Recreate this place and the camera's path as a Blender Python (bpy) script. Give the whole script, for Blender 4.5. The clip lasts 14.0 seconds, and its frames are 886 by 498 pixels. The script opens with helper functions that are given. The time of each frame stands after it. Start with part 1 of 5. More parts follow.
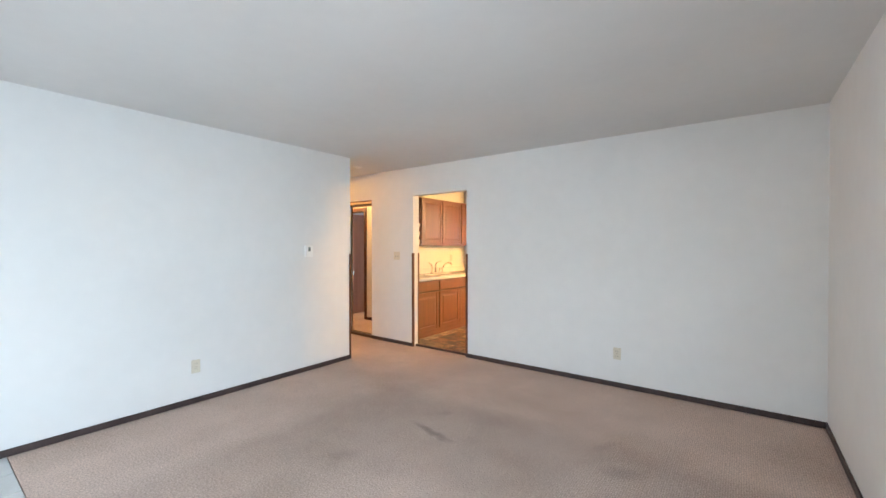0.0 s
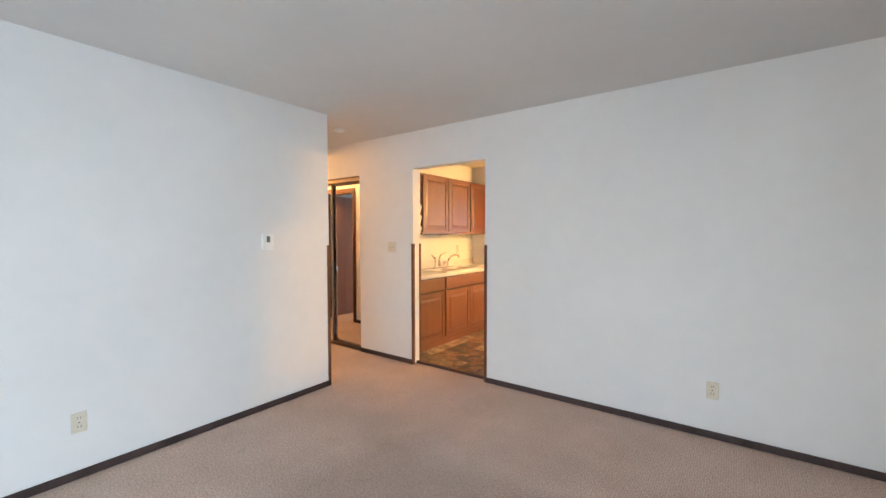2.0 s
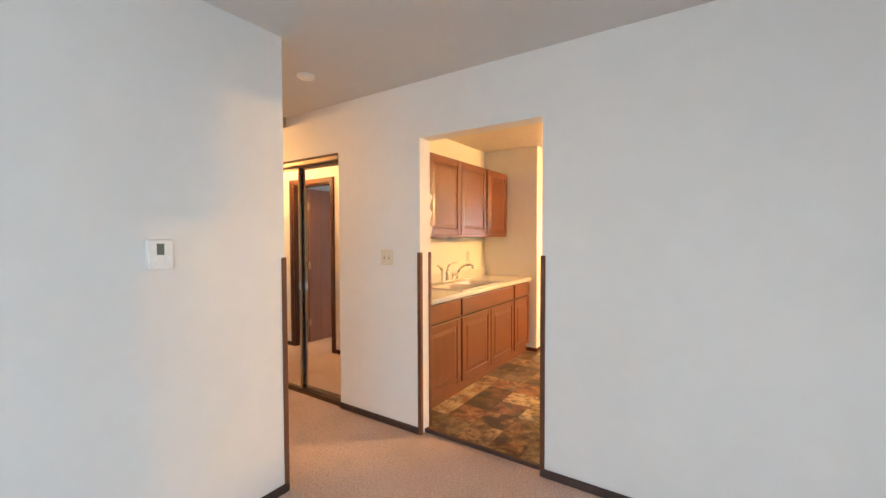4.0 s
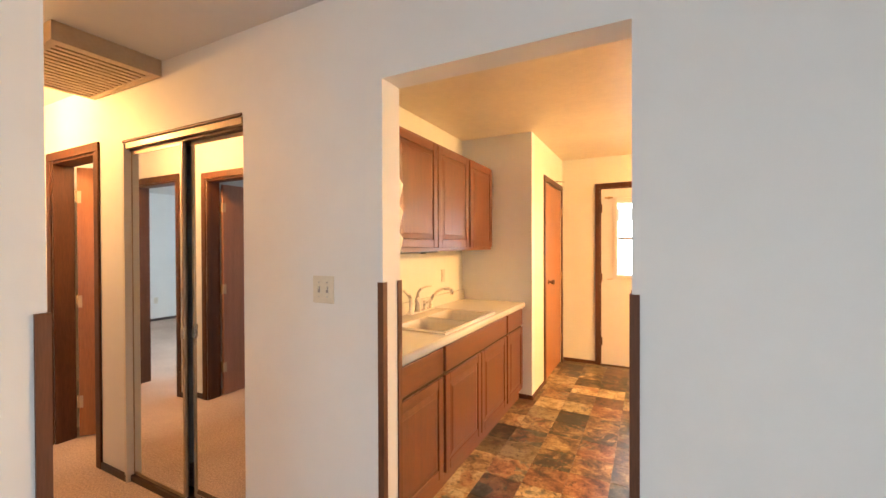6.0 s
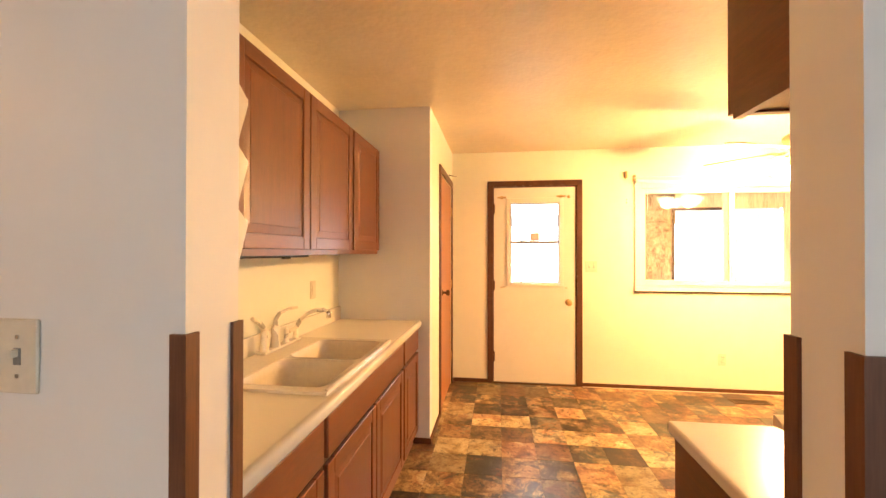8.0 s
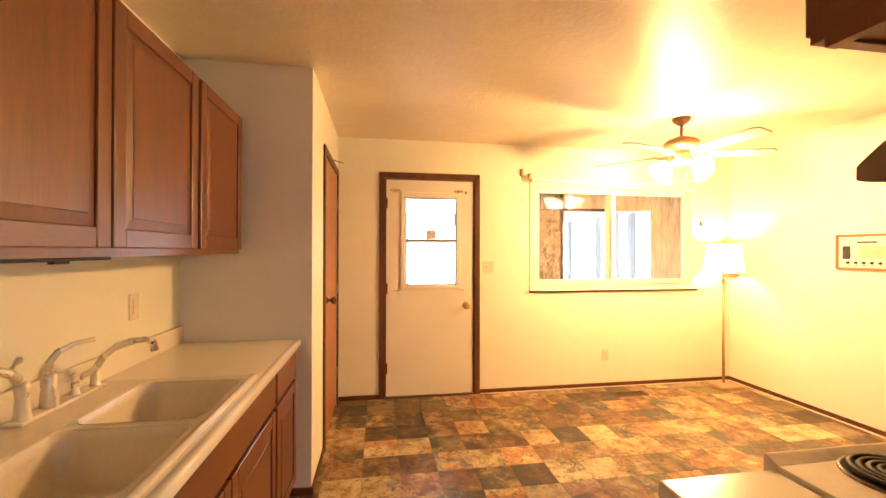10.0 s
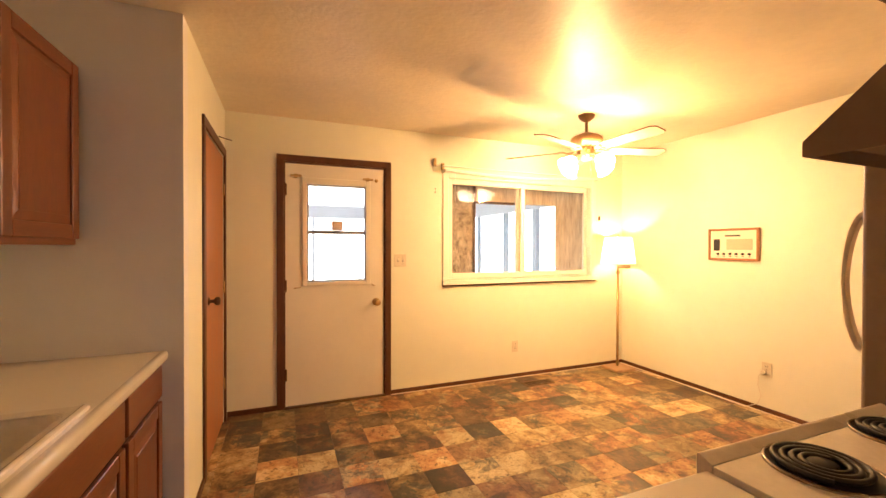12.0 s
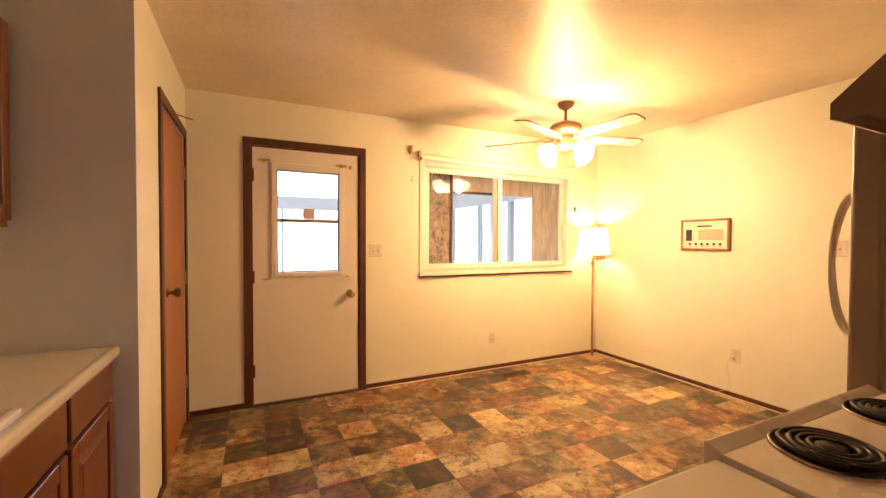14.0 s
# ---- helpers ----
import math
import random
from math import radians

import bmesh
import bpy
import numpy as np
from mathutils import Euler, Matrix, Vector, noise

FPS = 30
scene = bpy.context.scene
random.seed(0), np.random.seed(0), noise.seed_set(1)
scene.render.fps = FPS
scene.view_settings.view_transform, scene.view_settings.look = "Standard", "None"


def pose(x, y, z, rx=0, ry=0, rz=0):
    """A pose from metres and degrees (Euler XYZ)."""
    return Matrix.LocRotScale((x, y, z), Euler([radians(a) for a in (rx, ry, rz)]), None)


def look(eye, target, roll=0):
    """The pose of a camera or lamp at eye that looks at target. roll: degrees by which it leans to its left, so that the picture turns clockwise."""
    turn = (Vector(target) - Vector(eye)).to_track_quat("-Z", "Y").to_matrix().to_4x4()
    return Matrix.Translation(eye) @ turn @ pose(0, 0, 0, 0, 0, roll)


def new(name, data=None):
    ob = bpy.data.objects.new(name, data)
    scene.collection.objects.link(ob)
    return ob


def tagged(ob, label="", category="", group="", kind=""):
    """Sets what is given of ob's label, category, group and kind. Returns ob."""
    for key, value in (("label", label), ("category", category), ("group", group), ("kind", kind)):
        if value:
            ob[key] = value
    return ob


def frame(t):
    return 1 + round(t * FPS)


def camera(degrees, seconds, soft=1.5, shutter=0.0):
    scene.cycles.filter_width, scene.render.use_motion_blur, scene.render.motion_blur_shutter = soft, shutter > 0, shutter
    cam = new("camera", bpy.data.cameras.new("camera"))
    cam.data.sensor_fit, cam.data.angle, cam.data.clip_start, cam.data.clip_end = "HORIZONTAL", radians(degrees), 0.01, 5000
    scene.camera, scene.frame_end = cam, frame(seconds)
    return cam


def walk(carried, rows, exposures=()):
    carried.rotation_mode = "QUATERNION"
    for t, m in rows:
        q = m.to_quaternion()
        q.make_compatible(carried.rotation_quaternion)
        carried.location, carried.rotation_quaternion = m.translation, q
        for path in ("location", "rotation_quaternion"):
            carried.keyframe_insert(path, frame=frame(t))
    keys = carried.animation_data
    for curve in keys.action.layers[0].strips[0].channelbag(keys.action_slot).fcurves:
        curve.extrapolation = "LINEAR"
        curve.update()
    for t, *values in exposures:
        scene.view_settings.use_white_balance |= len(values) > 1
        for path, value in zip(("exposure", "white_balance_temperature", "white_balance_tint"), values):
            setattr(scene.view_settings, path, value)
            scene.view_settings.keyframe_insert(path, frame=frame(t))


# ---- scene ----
cam = camera(95.7, 14.0)
PATH = [
    (0, (0.497, 0.754, 1.362), (-0.701, 2.355, 1.347), -0.0),
    (0.5, (0.399, 0.916, 1.357), (-0.801, 2.516, 1.33), -0.1),
    (1, (0.17, 1.125, 1.341), (-1.022, 2.73, 1.306), -0.1),
    (1.5, (-0.093, 1.393, 1.35), (-1.274, 3.006, 1.301), -0.1),
    (2, (-0.376, 1.69, 1.361), (-1.557, 3.303, 1.289), -0.1),
    (2.5, (-0.624, 1.983, 1.364), (-1.804, 3.595, 1.284), -0.1),
    (3, (-0.911, 2.218, 1.356), (-2.06, 3.853, 1.283), -0.1),
    (5.5, (-2.058, 3.424, 1.413), (-3.083, 5.141, 1.379), -0.35),
    (6, (-2.209, 3.645, 1.407), (-3.129, 5.422, 1.391), -0.2),
    (6.5, (-2.349, 3.850, 1.407), (-3.127, 5.693, 1.399), -0.15),
    (7, (-2.475, 4.044, 1.391), (-3.063, 5.955, 1.392), -0.1),
    (7.5, (-2.586, 4.222, 1.386), (-3.015, 6.175, 1.393), -0.1),
    (8, (-2.681, 4.390, 1.386), (-2.952, 6.371, 1.399), 0.05),
    (10.5, (-2.789, 4.934, 1.39), (-2.332, 6.881, 1.394), 0.1),
    (11, (-2.77, 4.984, 1.384), (-2.175, 6.893, 1.383), 0.1),
    (11.5, (-2.74, 5.025, 1.377), (-2.051, 6.903, 1.373), 0.1),
    (12, (-2.736, 5.075, 1.368), (-1.997, 6.934, 1.353), 0.1),
    (12.5, (-2.737, 5.113, 1.354), (-1.958, 6.955, 1.336), 0.0),
    (13, (-2.737, 5.141, 1.344), (-1.924, 6.968, 1.317), -0.0),
    (13.5, (-2.742, 5.161, 1.337), (-1.899, 6.974, 1.303), 0.0),
    (14, (-2.738, 5.179, 1.327), (-1.873, 6.982, 1.284), 0.2),
]
walk(cam, [(t, look(eye, target, roll)) for t, eye, target, roll in PATH],
     exposures=((0, 0.36, 6250, 12), (1.5, 0.28, 6300, 13), (3, 0.24, 6450, 14), (6, 0.16, 6650, 14), (8, 0.0, 7000, 16), (10.5, -0.74, 6950, 18), (12.5, -1.14, 6600, 20), (14, -1.28, 6450, 20)))

# ---- world, sun, large lights ----
world = bpy.data.worlds.new("sky")
scene.world = world
world.use_nodes = True
wn = world.node_tree.nodes
sky = wn.new("ShaderNodeTexSky")
sky.sky_type, sky.sun_disc = "NISHITA", False
sky.sun_elevation, sky.sun_rotation = radians(38), radians(200)
world.node_tree.links.new(sky.outputs["Color"], wn["Background"].inputs["Color"])
wn["Background"].inputs["Strength"].default_value = 0.15

sun = new("sun", bpy.data.lights.new("sun", "SUN"))
sun.data.energy, sun.data.angle, sun.data.color = 1.0, radians(12), (1, 0.95, 0.88)
sun.matrix_world = look((0, 0, 10), (1.2, 3.0, 3.0))


def area_lamp(name, eye, target, w, h, watts, color, spread=180):
    d = bpy.data.lights.new(name, "AREA")
    d.shape, d.size, d.size_y, d.energy, d.color = "RECTANGLE", w, h, watts, color
    d.spread = radians(spread)
    ob = new(name, d)
    ob.matrix_world = look(eye, target)
    return ob


def point_lamp(name, at, watts, color, radius=0.03):
    d = bpy.data.lights.new(name, "POINT")
    d.energy, d.color, d.shadow_soft_size = watts, color, radius
    ob = new(name, d)
    ob.location = at
    return ob


DAY = (0.70, 0.885, 1.0)
WARM = (1.0, 0.555, 0.20)
area_lamp("daylight_living", (1.03, 0.55, 1.08), (-3.4, 1.9, -0.9), 2.3, 1.9, 60, DAY, 150)
area_lamp("daylight_entry", (-2.02, -0.80, 1.05), (-1.9, 4.5, 0.3), 1.28, 1.9, 12, DAY, 140)
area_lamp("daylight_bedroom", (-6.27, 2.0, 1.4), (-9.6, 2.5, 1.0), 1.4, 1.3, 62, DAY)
area_lamp("daylight_small_room", (-4.6, 1.09, 1.48), (-4.9, 4.0, 1.1), 1.15, 1.1, 14, DAY)
point_lamp("hall_bulb", (-5.74, 4.38, 2.29), 58, (1.0, 0.51, 0.165), 0.05)
# added fill without a fixture, out of view behind door_2, to brighten that room
point_lamp("bath_fill_lamp", (-5.35, 5.38, 2.2), 22, (1.0, 0.62, 0.28), 0.05)
point_lamp("floor_lamp_bulb", (0.725, 8.503, 1.36), 120, WARM, 0.035)
for fx, fy in ((-0.56, 7.60), (-0.30, 7.62), (-0.43, 7.87)):
    point_lamp("fan_bulb", (fx, fy, 1.985), 158, WARM, 0.045)

# ---- materials ----


def material(name, color, rough=0.6, metal=0.0, var=0.06, scale=3.0, grain=60.0, grain_amt=0.04, bump=0.0, bump_scale=120.0,
             bump_dist=0.002, stretch=(1, 1, 1), color2=None, spec=0.5, coat=0.0, rough_var=0.08):
    """Paint, plastic, metal or wood: broad blotches, fine grain and relief in world size."""
    m = bpy.data.materials.new(name)
    m.use_nodes = True
    nt = m.node_tree
    N, L = nt.nodes, nt.links
    b = N["Principled BSDF"]
    b.inputs["Metallic"].default_value = metal
    b.inputs["Specular IOR Level"].default_value = spec
    b.inputs["Coat Weight"].default_value = coat
    tc = N.new("ShaderNodeTexCoord")
    mp = N.new("ShaderNodeMapping")
    mp.inputs["Scale"].default_value = stretch
    L.new(tc.outputs["Object"], mp.inputs["Vector"])
    big, fine = N.new("ShaderNodeTexNoise"), N.new("ShaderNodeTexNoise")
    for n, s, d in ((big, scale, 4), (fine, grain, 6)):
        n.inputs["Scale"].default_value, n.inputs["Detail"].default_value = s, d
        L.new(mp.outputs["Vector"], n.inputs["Vector"])
    amp = max(var, grain_amt, 1e-3)
    half = N.new("ShaderNodeMath")
    half.operation = "MULTIPLY"
    half.inputs[1].default_value = 0.5 * var / amp
    L.new(big.outputs["Fac"], half.inputs[0])
    add = N.new("ShaderNodeMath")
    add.operation = "MULTIPLY_ADD"
    L.new(fine.outputs["Fac"], add.inputs[0])
    add.inputs[1].default_value = 0.5 * grain_amt / amp
    L.new(half.outputs[0], add.inputs[2])
    ramp = N.new("ShaderNodeValToRGB")
    c2 = color2 or tuple(c * max(0.05, 1 - amp * 1.6) for c in color)
    c1 = color if color2 else tuple(min(1, c * (1 + amp * 1.2)) for c in color)
    mid = 0.25 * (var + grain_amt) / amp
    ramp.color_ramp.elements[0].position, ramp.color_ramp.elements[1].position = max(0, mid - 0.14), min(1, mid + 0.14)
    ramp.color_ramp.elements[0].color, ramp.color_ramp.elements[1].color = (*c2, 1), (*c1, 1)
    L.new(add.outputs[0], ramp.inputs["Fac"])
    L.new(ramp.outputs["Color"], b.inputs["Base Color"])
    rr = N.new("ShaderNodeMapRange")
    rr.inputs["To Min"].default_value, rr.inputs["To Max"].default_value = max(0.02, rough - rough_var), min(1, rough + rough_var)
    L.new(big.outputs["Fac"], rr.inputs["Value"])
    L.new(rr.outputs["Result"], b.inputs["Roughness"])
    if bump:
        bn, bp = N.new("ShaderNodeTexNoise"), N.new("ShaderNodeBump")
        bn.inputs["Scale"].default_value, bn.inputs["Detail"].default_value = bump_scale, 3
        L.new(mp.outputs["Vector"], bn.inputs["Vector"])
        L.new(bn.outputs["Fac"], bp.inputs["Height"])
        bp.inputs["Strength"].default_value, bp.inputs["Distance"].default_value = bump, bump_dist
        L.new(bp.outputs["Normal"], b.inputs["Normal"])
    return m


def glow(name, color, strength):
    m = bpy.data.materials.new(name)
    m.use_nodes = True
    b = m.node_tree.nodes["Principled BSDF"]
    b.inputs["Base Color"].default_value = (0.85, 0.82, 0.75, 1)
    b.inputs["Roughness"].default_value = 0.4
    b.inputs["Emission Color"].default_value = (*color, 1)
    b.inputs["Emission Strength"].default_value = strength
    return m


def glassy(name, tint=(0.97, 0.99, 0.99)):
    m = bpy.data.materials.new(name)
    m.use_nodes = True
    b = m.node_tree.nodes["Principled BSDF"]
    b.inputs["Base Color"].default_value = (*tint, 1)
    b.inputs["Transmission Weight"].default_value = 1.0
    b.inputs["Roughness"].default_value = 0.0
    b.inputs["IOR"].default_value = 1.45
    return m


M_WALL = material("wall_paint", (0.80, 0.795, 0.78), 0.55, var=0.025, scale=1.3, grain=9, grain_amt=0.012, bump=0.12, bump_scale=160, bump_dist=0.0012)
M_CEIL = material("ceiling_paint", (0.70, 0.69, 0.675), 0.75, var=0.03, scale=1.1, grain=12, grain_amt=0.01, bump=0.1, bump_scale=140)
M_KWALL = material("cream_wall_paint", (0.79, 0.79, 0.67), 0.5, var=0.025, scale=1.3, grain=9, grain_amt=0.012, bump=0.12, bump_scale=160, bump_dist=0.0012)
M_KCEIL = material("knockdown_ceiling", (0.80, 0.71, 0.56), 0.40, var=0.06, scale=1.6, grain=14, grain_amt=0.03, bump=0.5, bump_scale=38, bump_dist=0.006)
M_BASE = material("dark_stained_trim", (0.058, 0.036, 0.033), 0.45, var=0.25, scale=6, grain=70, grain_amt=0.15, stretch=(1, 1, 0.25))
M_KBASE = material("brown_stained_trim", (0.10, 0.040, 0.020), 0.55, spec=0.25, var=0.2, scale=6, grain=70, grain_amt=0.12)
M_GUARD = material("brown_corner_guard", (0.14, 0.058, 0.031), 0.55, spec=0.3, var=0.2, scale=5, grain=60, grain_amt=0.15, stretch=(4, 4, 0.3))
M_CHAMP = material("champagne_metal", (0.42, 0.30, 0.195), 0.36, metal=0.35, var=0.08, scale=10)
M_CAS = material("walnut_casing", (0.090, 0.034, 0.017), 0.5, spec=0.3, var=0.25, scale=5, grain=60, grain_amt=0.2, stretch=(4, 4, 0.3))
M_CAB = material("cabinet_wood", (0.145, 0.045, 0.018), 0.34, var=0.16, scale=4, grain=38, grain_amt=0.13, stretch=(6, 6, 0.5), bump=0.12, bump_scale=60, coat=0.10, bump_dist=0.0008)
M_CABH = material("cabinet_wood_rail", (0.145, 0.045, 0.018), 0.34, var=0.16, scale=4, grain=38, grain_amt=0.13, stretch=(6, 0.5, 6), bump=0.12, bump_scale=60, coat=0.10, bump_dist=0.0008)
# darker cabinet wood: shadow in the door gaps as colour; also porch board edges
M_CABIN = material("dark_wood_and_gap_shade", (0.055, 0.024, 0.013), 0.6, var=0.15)
M_LAM = material("cream_laminate", (0.80, 0.755, 0.65), 0.24, var=0.012, scale=2, grain=300, grain_amt=0.012, coat=0.15, rough_var=0.03)
M_SINK = material("almond_enamel", (0.79, 0.725, 0.61), 0.16, var=0.02, coat=0.4)
M_CHROME = material("chrome", (0.72, 0.71, 0.69), 0.16, metal=1.0, var=0.02)
M_FAUCET = material("worn_faucet_metal", (0.78, 0.71, 0.58), 0.28, metal=0.4, var=0.06, scale=14)
M_BRASS = material("aged_brass", (0.50, 0.35, 0.17), 0.42, metal=0.85, var=0.12, scale=12)
M_FANB = material("antique_brass", (0.30, 0.18, 0.09), 0.45, metal=0.6, var=0.15, scale=14)
M_DOORW = material("white_door_paint", (0.76, 0.73, 0.67), 0.38, var=0.03, scale=2.5, grain=24, grain_amt=0.01, bump=0.05, bump_scale=60)
M_LUAN = material("orange_luan_door", (0.34, 0.13, 0.048), 0.4, var=0.14, scale=3, grain=40, grain_amt=0.12, stretch=(5, 5, 0.35))
M_DKDOOR = material("brown_door", (0.36, 0.175, 0.12), 0.42, var=0.12, scale=3, grain=40, grain_amt=0.1, stretch=(5, 5, 0.35))
M_ALMOND = material("almond_plastic", (0.70, 0.645, 0.53), 0.35, var=0.03, scale=20)
M_WHITEP = material("white_plastic", (0.88, 0.88, 0.86), 0.35, var=0.02, scale=20)
M_DARKP = material("dark_plastic", (0.02, 0.02, 0.022), 0.35, var=0.1, scale=20)
M_GREYLCD = material("grey_display", (0.16, 0.18, 0.16), 0.2, var=0.05)
M_VINYLW = material("white_vinyl_frame", (0.80, 0.78, 0.72), 0.35, var=0.02)
M_STOVE = material("stove_enamel", (0.79, 0.73, 0.63), 0.27, var=0.015, coat=0.2, rough_var=0.03)
# cream enamel taken down to brown: the shade on the fridge is in its colour
M_FRIDGE = material("fridge_shaded_cream_enamel", (0.28, 0.21, 0.165), 0.35, var=0.02, bump=0.25, bump_scale=420, bump_dist=0.0006)
M_GASKET = material("grey_gasket", (0.30, 0.28, 0.26), 0.6)
M_RING = material("tarnished_ring", (0.26, 0.21, 0.165), 0.25, metal=1.0, var=0.1, scale=30)
M_COIL = material("black_coil", (0.014, 0.013, 0.013), 0.48, spec=0.25, var=0.2, scale=30)
M_HOOD = material("hood_enamel", (0.25, 0.17, 0.115), 0.35, var=0.04)
M_BRONZE = material("dark_bronze_track", (0.10, 0.058, 0.036), 0.35, metal=0.4, var=0.1, scale=10)
M_VENT = material("tan_grille", (0.50, 0.38, 0.26), 0.5, var=0.08, scale=10)
M_VENTD = material("duct_dark", (0.03, 0.025, 0.02), 0.9)
M_METER = material("brown_register", (0.10, 0.06, 0.035), 0.4, metal=0.4, var=0.1, scale=20)
M_STICK = material("printed_sticker", (0.66, 0.48, 0.40), 0.5, var=0.3, scale=60)
M_RADIOF = material("radio_cream_face", (0.74, 0.70, 0.60), 0.3, var=0.03)
M_RADIOW = material("radio_wood", (0.33, 0.15, 0.06), 0.4, var=0.2, grain=60, grain_amt=0.15)
M_CLOTH = material("speaker_cloth", (0.50, 0.44, 0.33), 0.9, var=0.1, grain=300, grain_amt=0.1)
M_ETILE = material("entry_tile", (0.60, 0.59, 0.57), 0.35, var=0.06, scale=6)
M_GROUT = material("grout", (0.42, 0.40, 0.37), 0.9)
M_BARK = material("weathered_tan_board", (0.84, 0.70, 0.52), 0.85, var=0.30, scale=9, grain=34, grain_amt=0.34, color2=(0.50, 0.37, 0.25), stretch=(1.6, 1.6, 0.22), bump=0.5, bump_scale=30, bump_dist=0.006)
M_BARKD = material("mottled_dark_board", (0.52, 0.43, 0.34), 0.85, var=0.4, scale=22, grain=50, grain_amt=0.5, color2=(0.03, 0.018, 0.012), stretch=(1, 1, 0.6), bump=0.6, bump_scale=30, bump_dist=0.01)
M_PORCHP = material("porch_post_grey", (0.55, 0.62, 0.70), 0.6, var=0.05)
M_PORCH = material("porch_white", (0.86, 0.88, 0.90), 0.6, var=0.03)
M_GRASS = material("lawn", (0.07, 0.10, 0.035), 0.9, var=0.3, scale=2)
M_BLADE = material("fan_blade_cream", (0.68, 0.60, 0.46), 0.4, var=0.06, scale=4, grain=40, grain_amt=0.05)
M_BLADEW = material("fan_blade_edge", (0.15, 0.085, 0.045), 0.45, var=0.1)
M_LBASE = material("tan_lamp_base", (0.42, 0.28, 0.17), 0.5, var=0.12, scale=14)
M_GLASS = glassy("window_glass")
M_SHADE = glow("lit_frosted_glass", (1.0, 0.78, 0.46), 60.0)
M_CLOTHSHADE = bpy.data.materials.new("fabric_shade")
M_CLOTHSHADE.use_nodes = True
_n, _l = M_CLOTHSHADE.node_tree.nodes, M_CLOTHSHADE.node_tree.links
_t, _m = _n.new("ShaderNodeBsdfTranslucent"), _n.new("ShaderNodeMixShader")
_t.inputs["Color"].default_value = (0.85, 0.78, 0.62, 1)
_n["Principled BSDF"].inputs["Base Color"].default_value = (0.80, 0.74, 0.60, 1)
_n["Principled BSDF"].inputs["Roughness"].default_value = 0.9
_m.inputs["Fac"].default_value = 0.6
_l.new(_n["Principled BSDF"].outputs[0], _m.inputs[1])
_l.new(_t.outputs[0], _m.inputs[2])
_l.new(_m.outputs[0], _n["Material Output"].inputs["Surface"])
M_HALLG = glow("lit_hall_dome", (1.0, 0.80, 0.48), 9.0)
M_MIRROR = material("mirror_silver", (0.88, 0.88, 0.86), 0.015, metal=1.0, var=0.0, grain_amt=0.0, rough_var=0.005)


def carpet_material():
    m = material("beige_carpet", (0.66, 0.51, 0.43), 0.95, var=0.07, scale=1.5, grain=95, grain_amt=0.24, bump=1.0, bump_scale=90, bump_dist=0.005, spec=0.1)
    nt = m.node_tree
    N, L = nt.nodes, nt.links
    ramp = next(n for n in N if n.type == "VALTORGB")
    tc = next(n for n in N if n.type == "TEX_COORD")
    # worn, soiled patches
    st = N.new("ShaderNodeTexNoise")
    st.inputs["Scale"].default_value, st.inputs["Detail"].default_value, st.inputs["Roughness"].default_value = 1.15, 7, 0.62
    L.new(tc.outputs["Object"], st.inputs["Vector"])
    sr = N.new("ShaderNodeValToRGB")
    sr.color_ramp.elements[0].position, sr.color_ramp.elements[1].position = 0.36, 0.58
    sr.color_ramp.elements[0].color, sr.color_ramp.elements[1].color = (0.88, 0.86, 0.84, 1), (1, 1, 1, 1)
    L.new(st.outputs["Fac"], sr.inputs["Fac"])
    wv = N.new("ShaderNodeTexWave")
    wv.wave_type, wv.bands_direction = "BANDS", "X"
    wv.inputs["Scale"].default_value, wv.inputs["Distortion"].default_value, wv.inputs["Detail"].default_value, wv.inputs["Detail Scale"].default_value = 26, 3.5, 3, 2.0
    L.new(tc.outputs["Object"], wv.inputs["Vector"])
    wr = N.new("ShaderNodeMapRange")
    wr.inputs["To Min"].default_value, wr.inputs["To Max"].default_value = 0.88, 1.07
    L.new(wv.outputs["Fac"], wr.inputs["Value"])
    # a soiled rectangle in the middle of the room, where a rug ended, with a ragged edge
    warp = N.new("ShaderNodeTexNoise")
    warp.inputs["Scale"].default_value, warp.inputs["Detail"].default_value = 2.2, 5
    L.new(tc.outputs["Object"], warp.inputs["Vector"])
    wadd = N.new("ShaderNodeVectorMath")
    wadd.operation = "MULTIPLY_ADD"
    wadd.inputs[1].default_value = (0.3, 0.3, 0)
    L.new(warp.outputs["Color"], wadd.inputs[0])
    L.new(tc.outputs["Object"], wadd.inputs[2])
    sep = N.new("ShaderNodeSeparateXYZ")
    L.new(wadd.outputs[0], sep.inputs[0])
    west, north, inner = N.new("ShaderNodeMath"), N.new("ShaderNodeMath"), N.new("ShaderNodeMath")
    west.operation, north.operation, inner.operation = "ADD", "SUBTRACT", "MINIMUM"
    west.inputs[1].default_value = 2.28
    L.new(sep.outputs["X"], west.inputs[0])
    north.inputs[0].default_value = 3.92
    L.new(sep.outputs["Y"], north.inputs[1])
    L.new(west.outputs[0], inner.inputs[0])
    L.new(north.outputs[0], inner.inputs[1])
    wear = N.new("ShaderNodeMapRange")
    wear.inputs["From Min"].default_value, wear.inputs["From Max"].default_value = 0.0, 0.22
    wear.inputs["To Min"].default_value, wear.inputs["To Max"].default_value = 1.0, 0.82
    L.new(inner.outputs[0], wear.inputs["Value"])
    spot = N.new("ShaderNodeTexNoise")
    spot.inputs["Scale"].default_value, spot.inputs["Detail"].default_value = 4.6, 3
    L.new(tc.outputs["Object"], spot.inputs["Vector"])
    sm = N.new("ShaderNodeMapRange")
    sm.inputs["From Min"].default_value, sm.inputs["From Max"].default_value = 0.70, 0.76
    sm.inputs["To Min"].default_value, sm.inputs["To Max"].default_value = 1.0, 0.82
    L.new(spot.outputs["Fac"], sm.inputs["Value"])
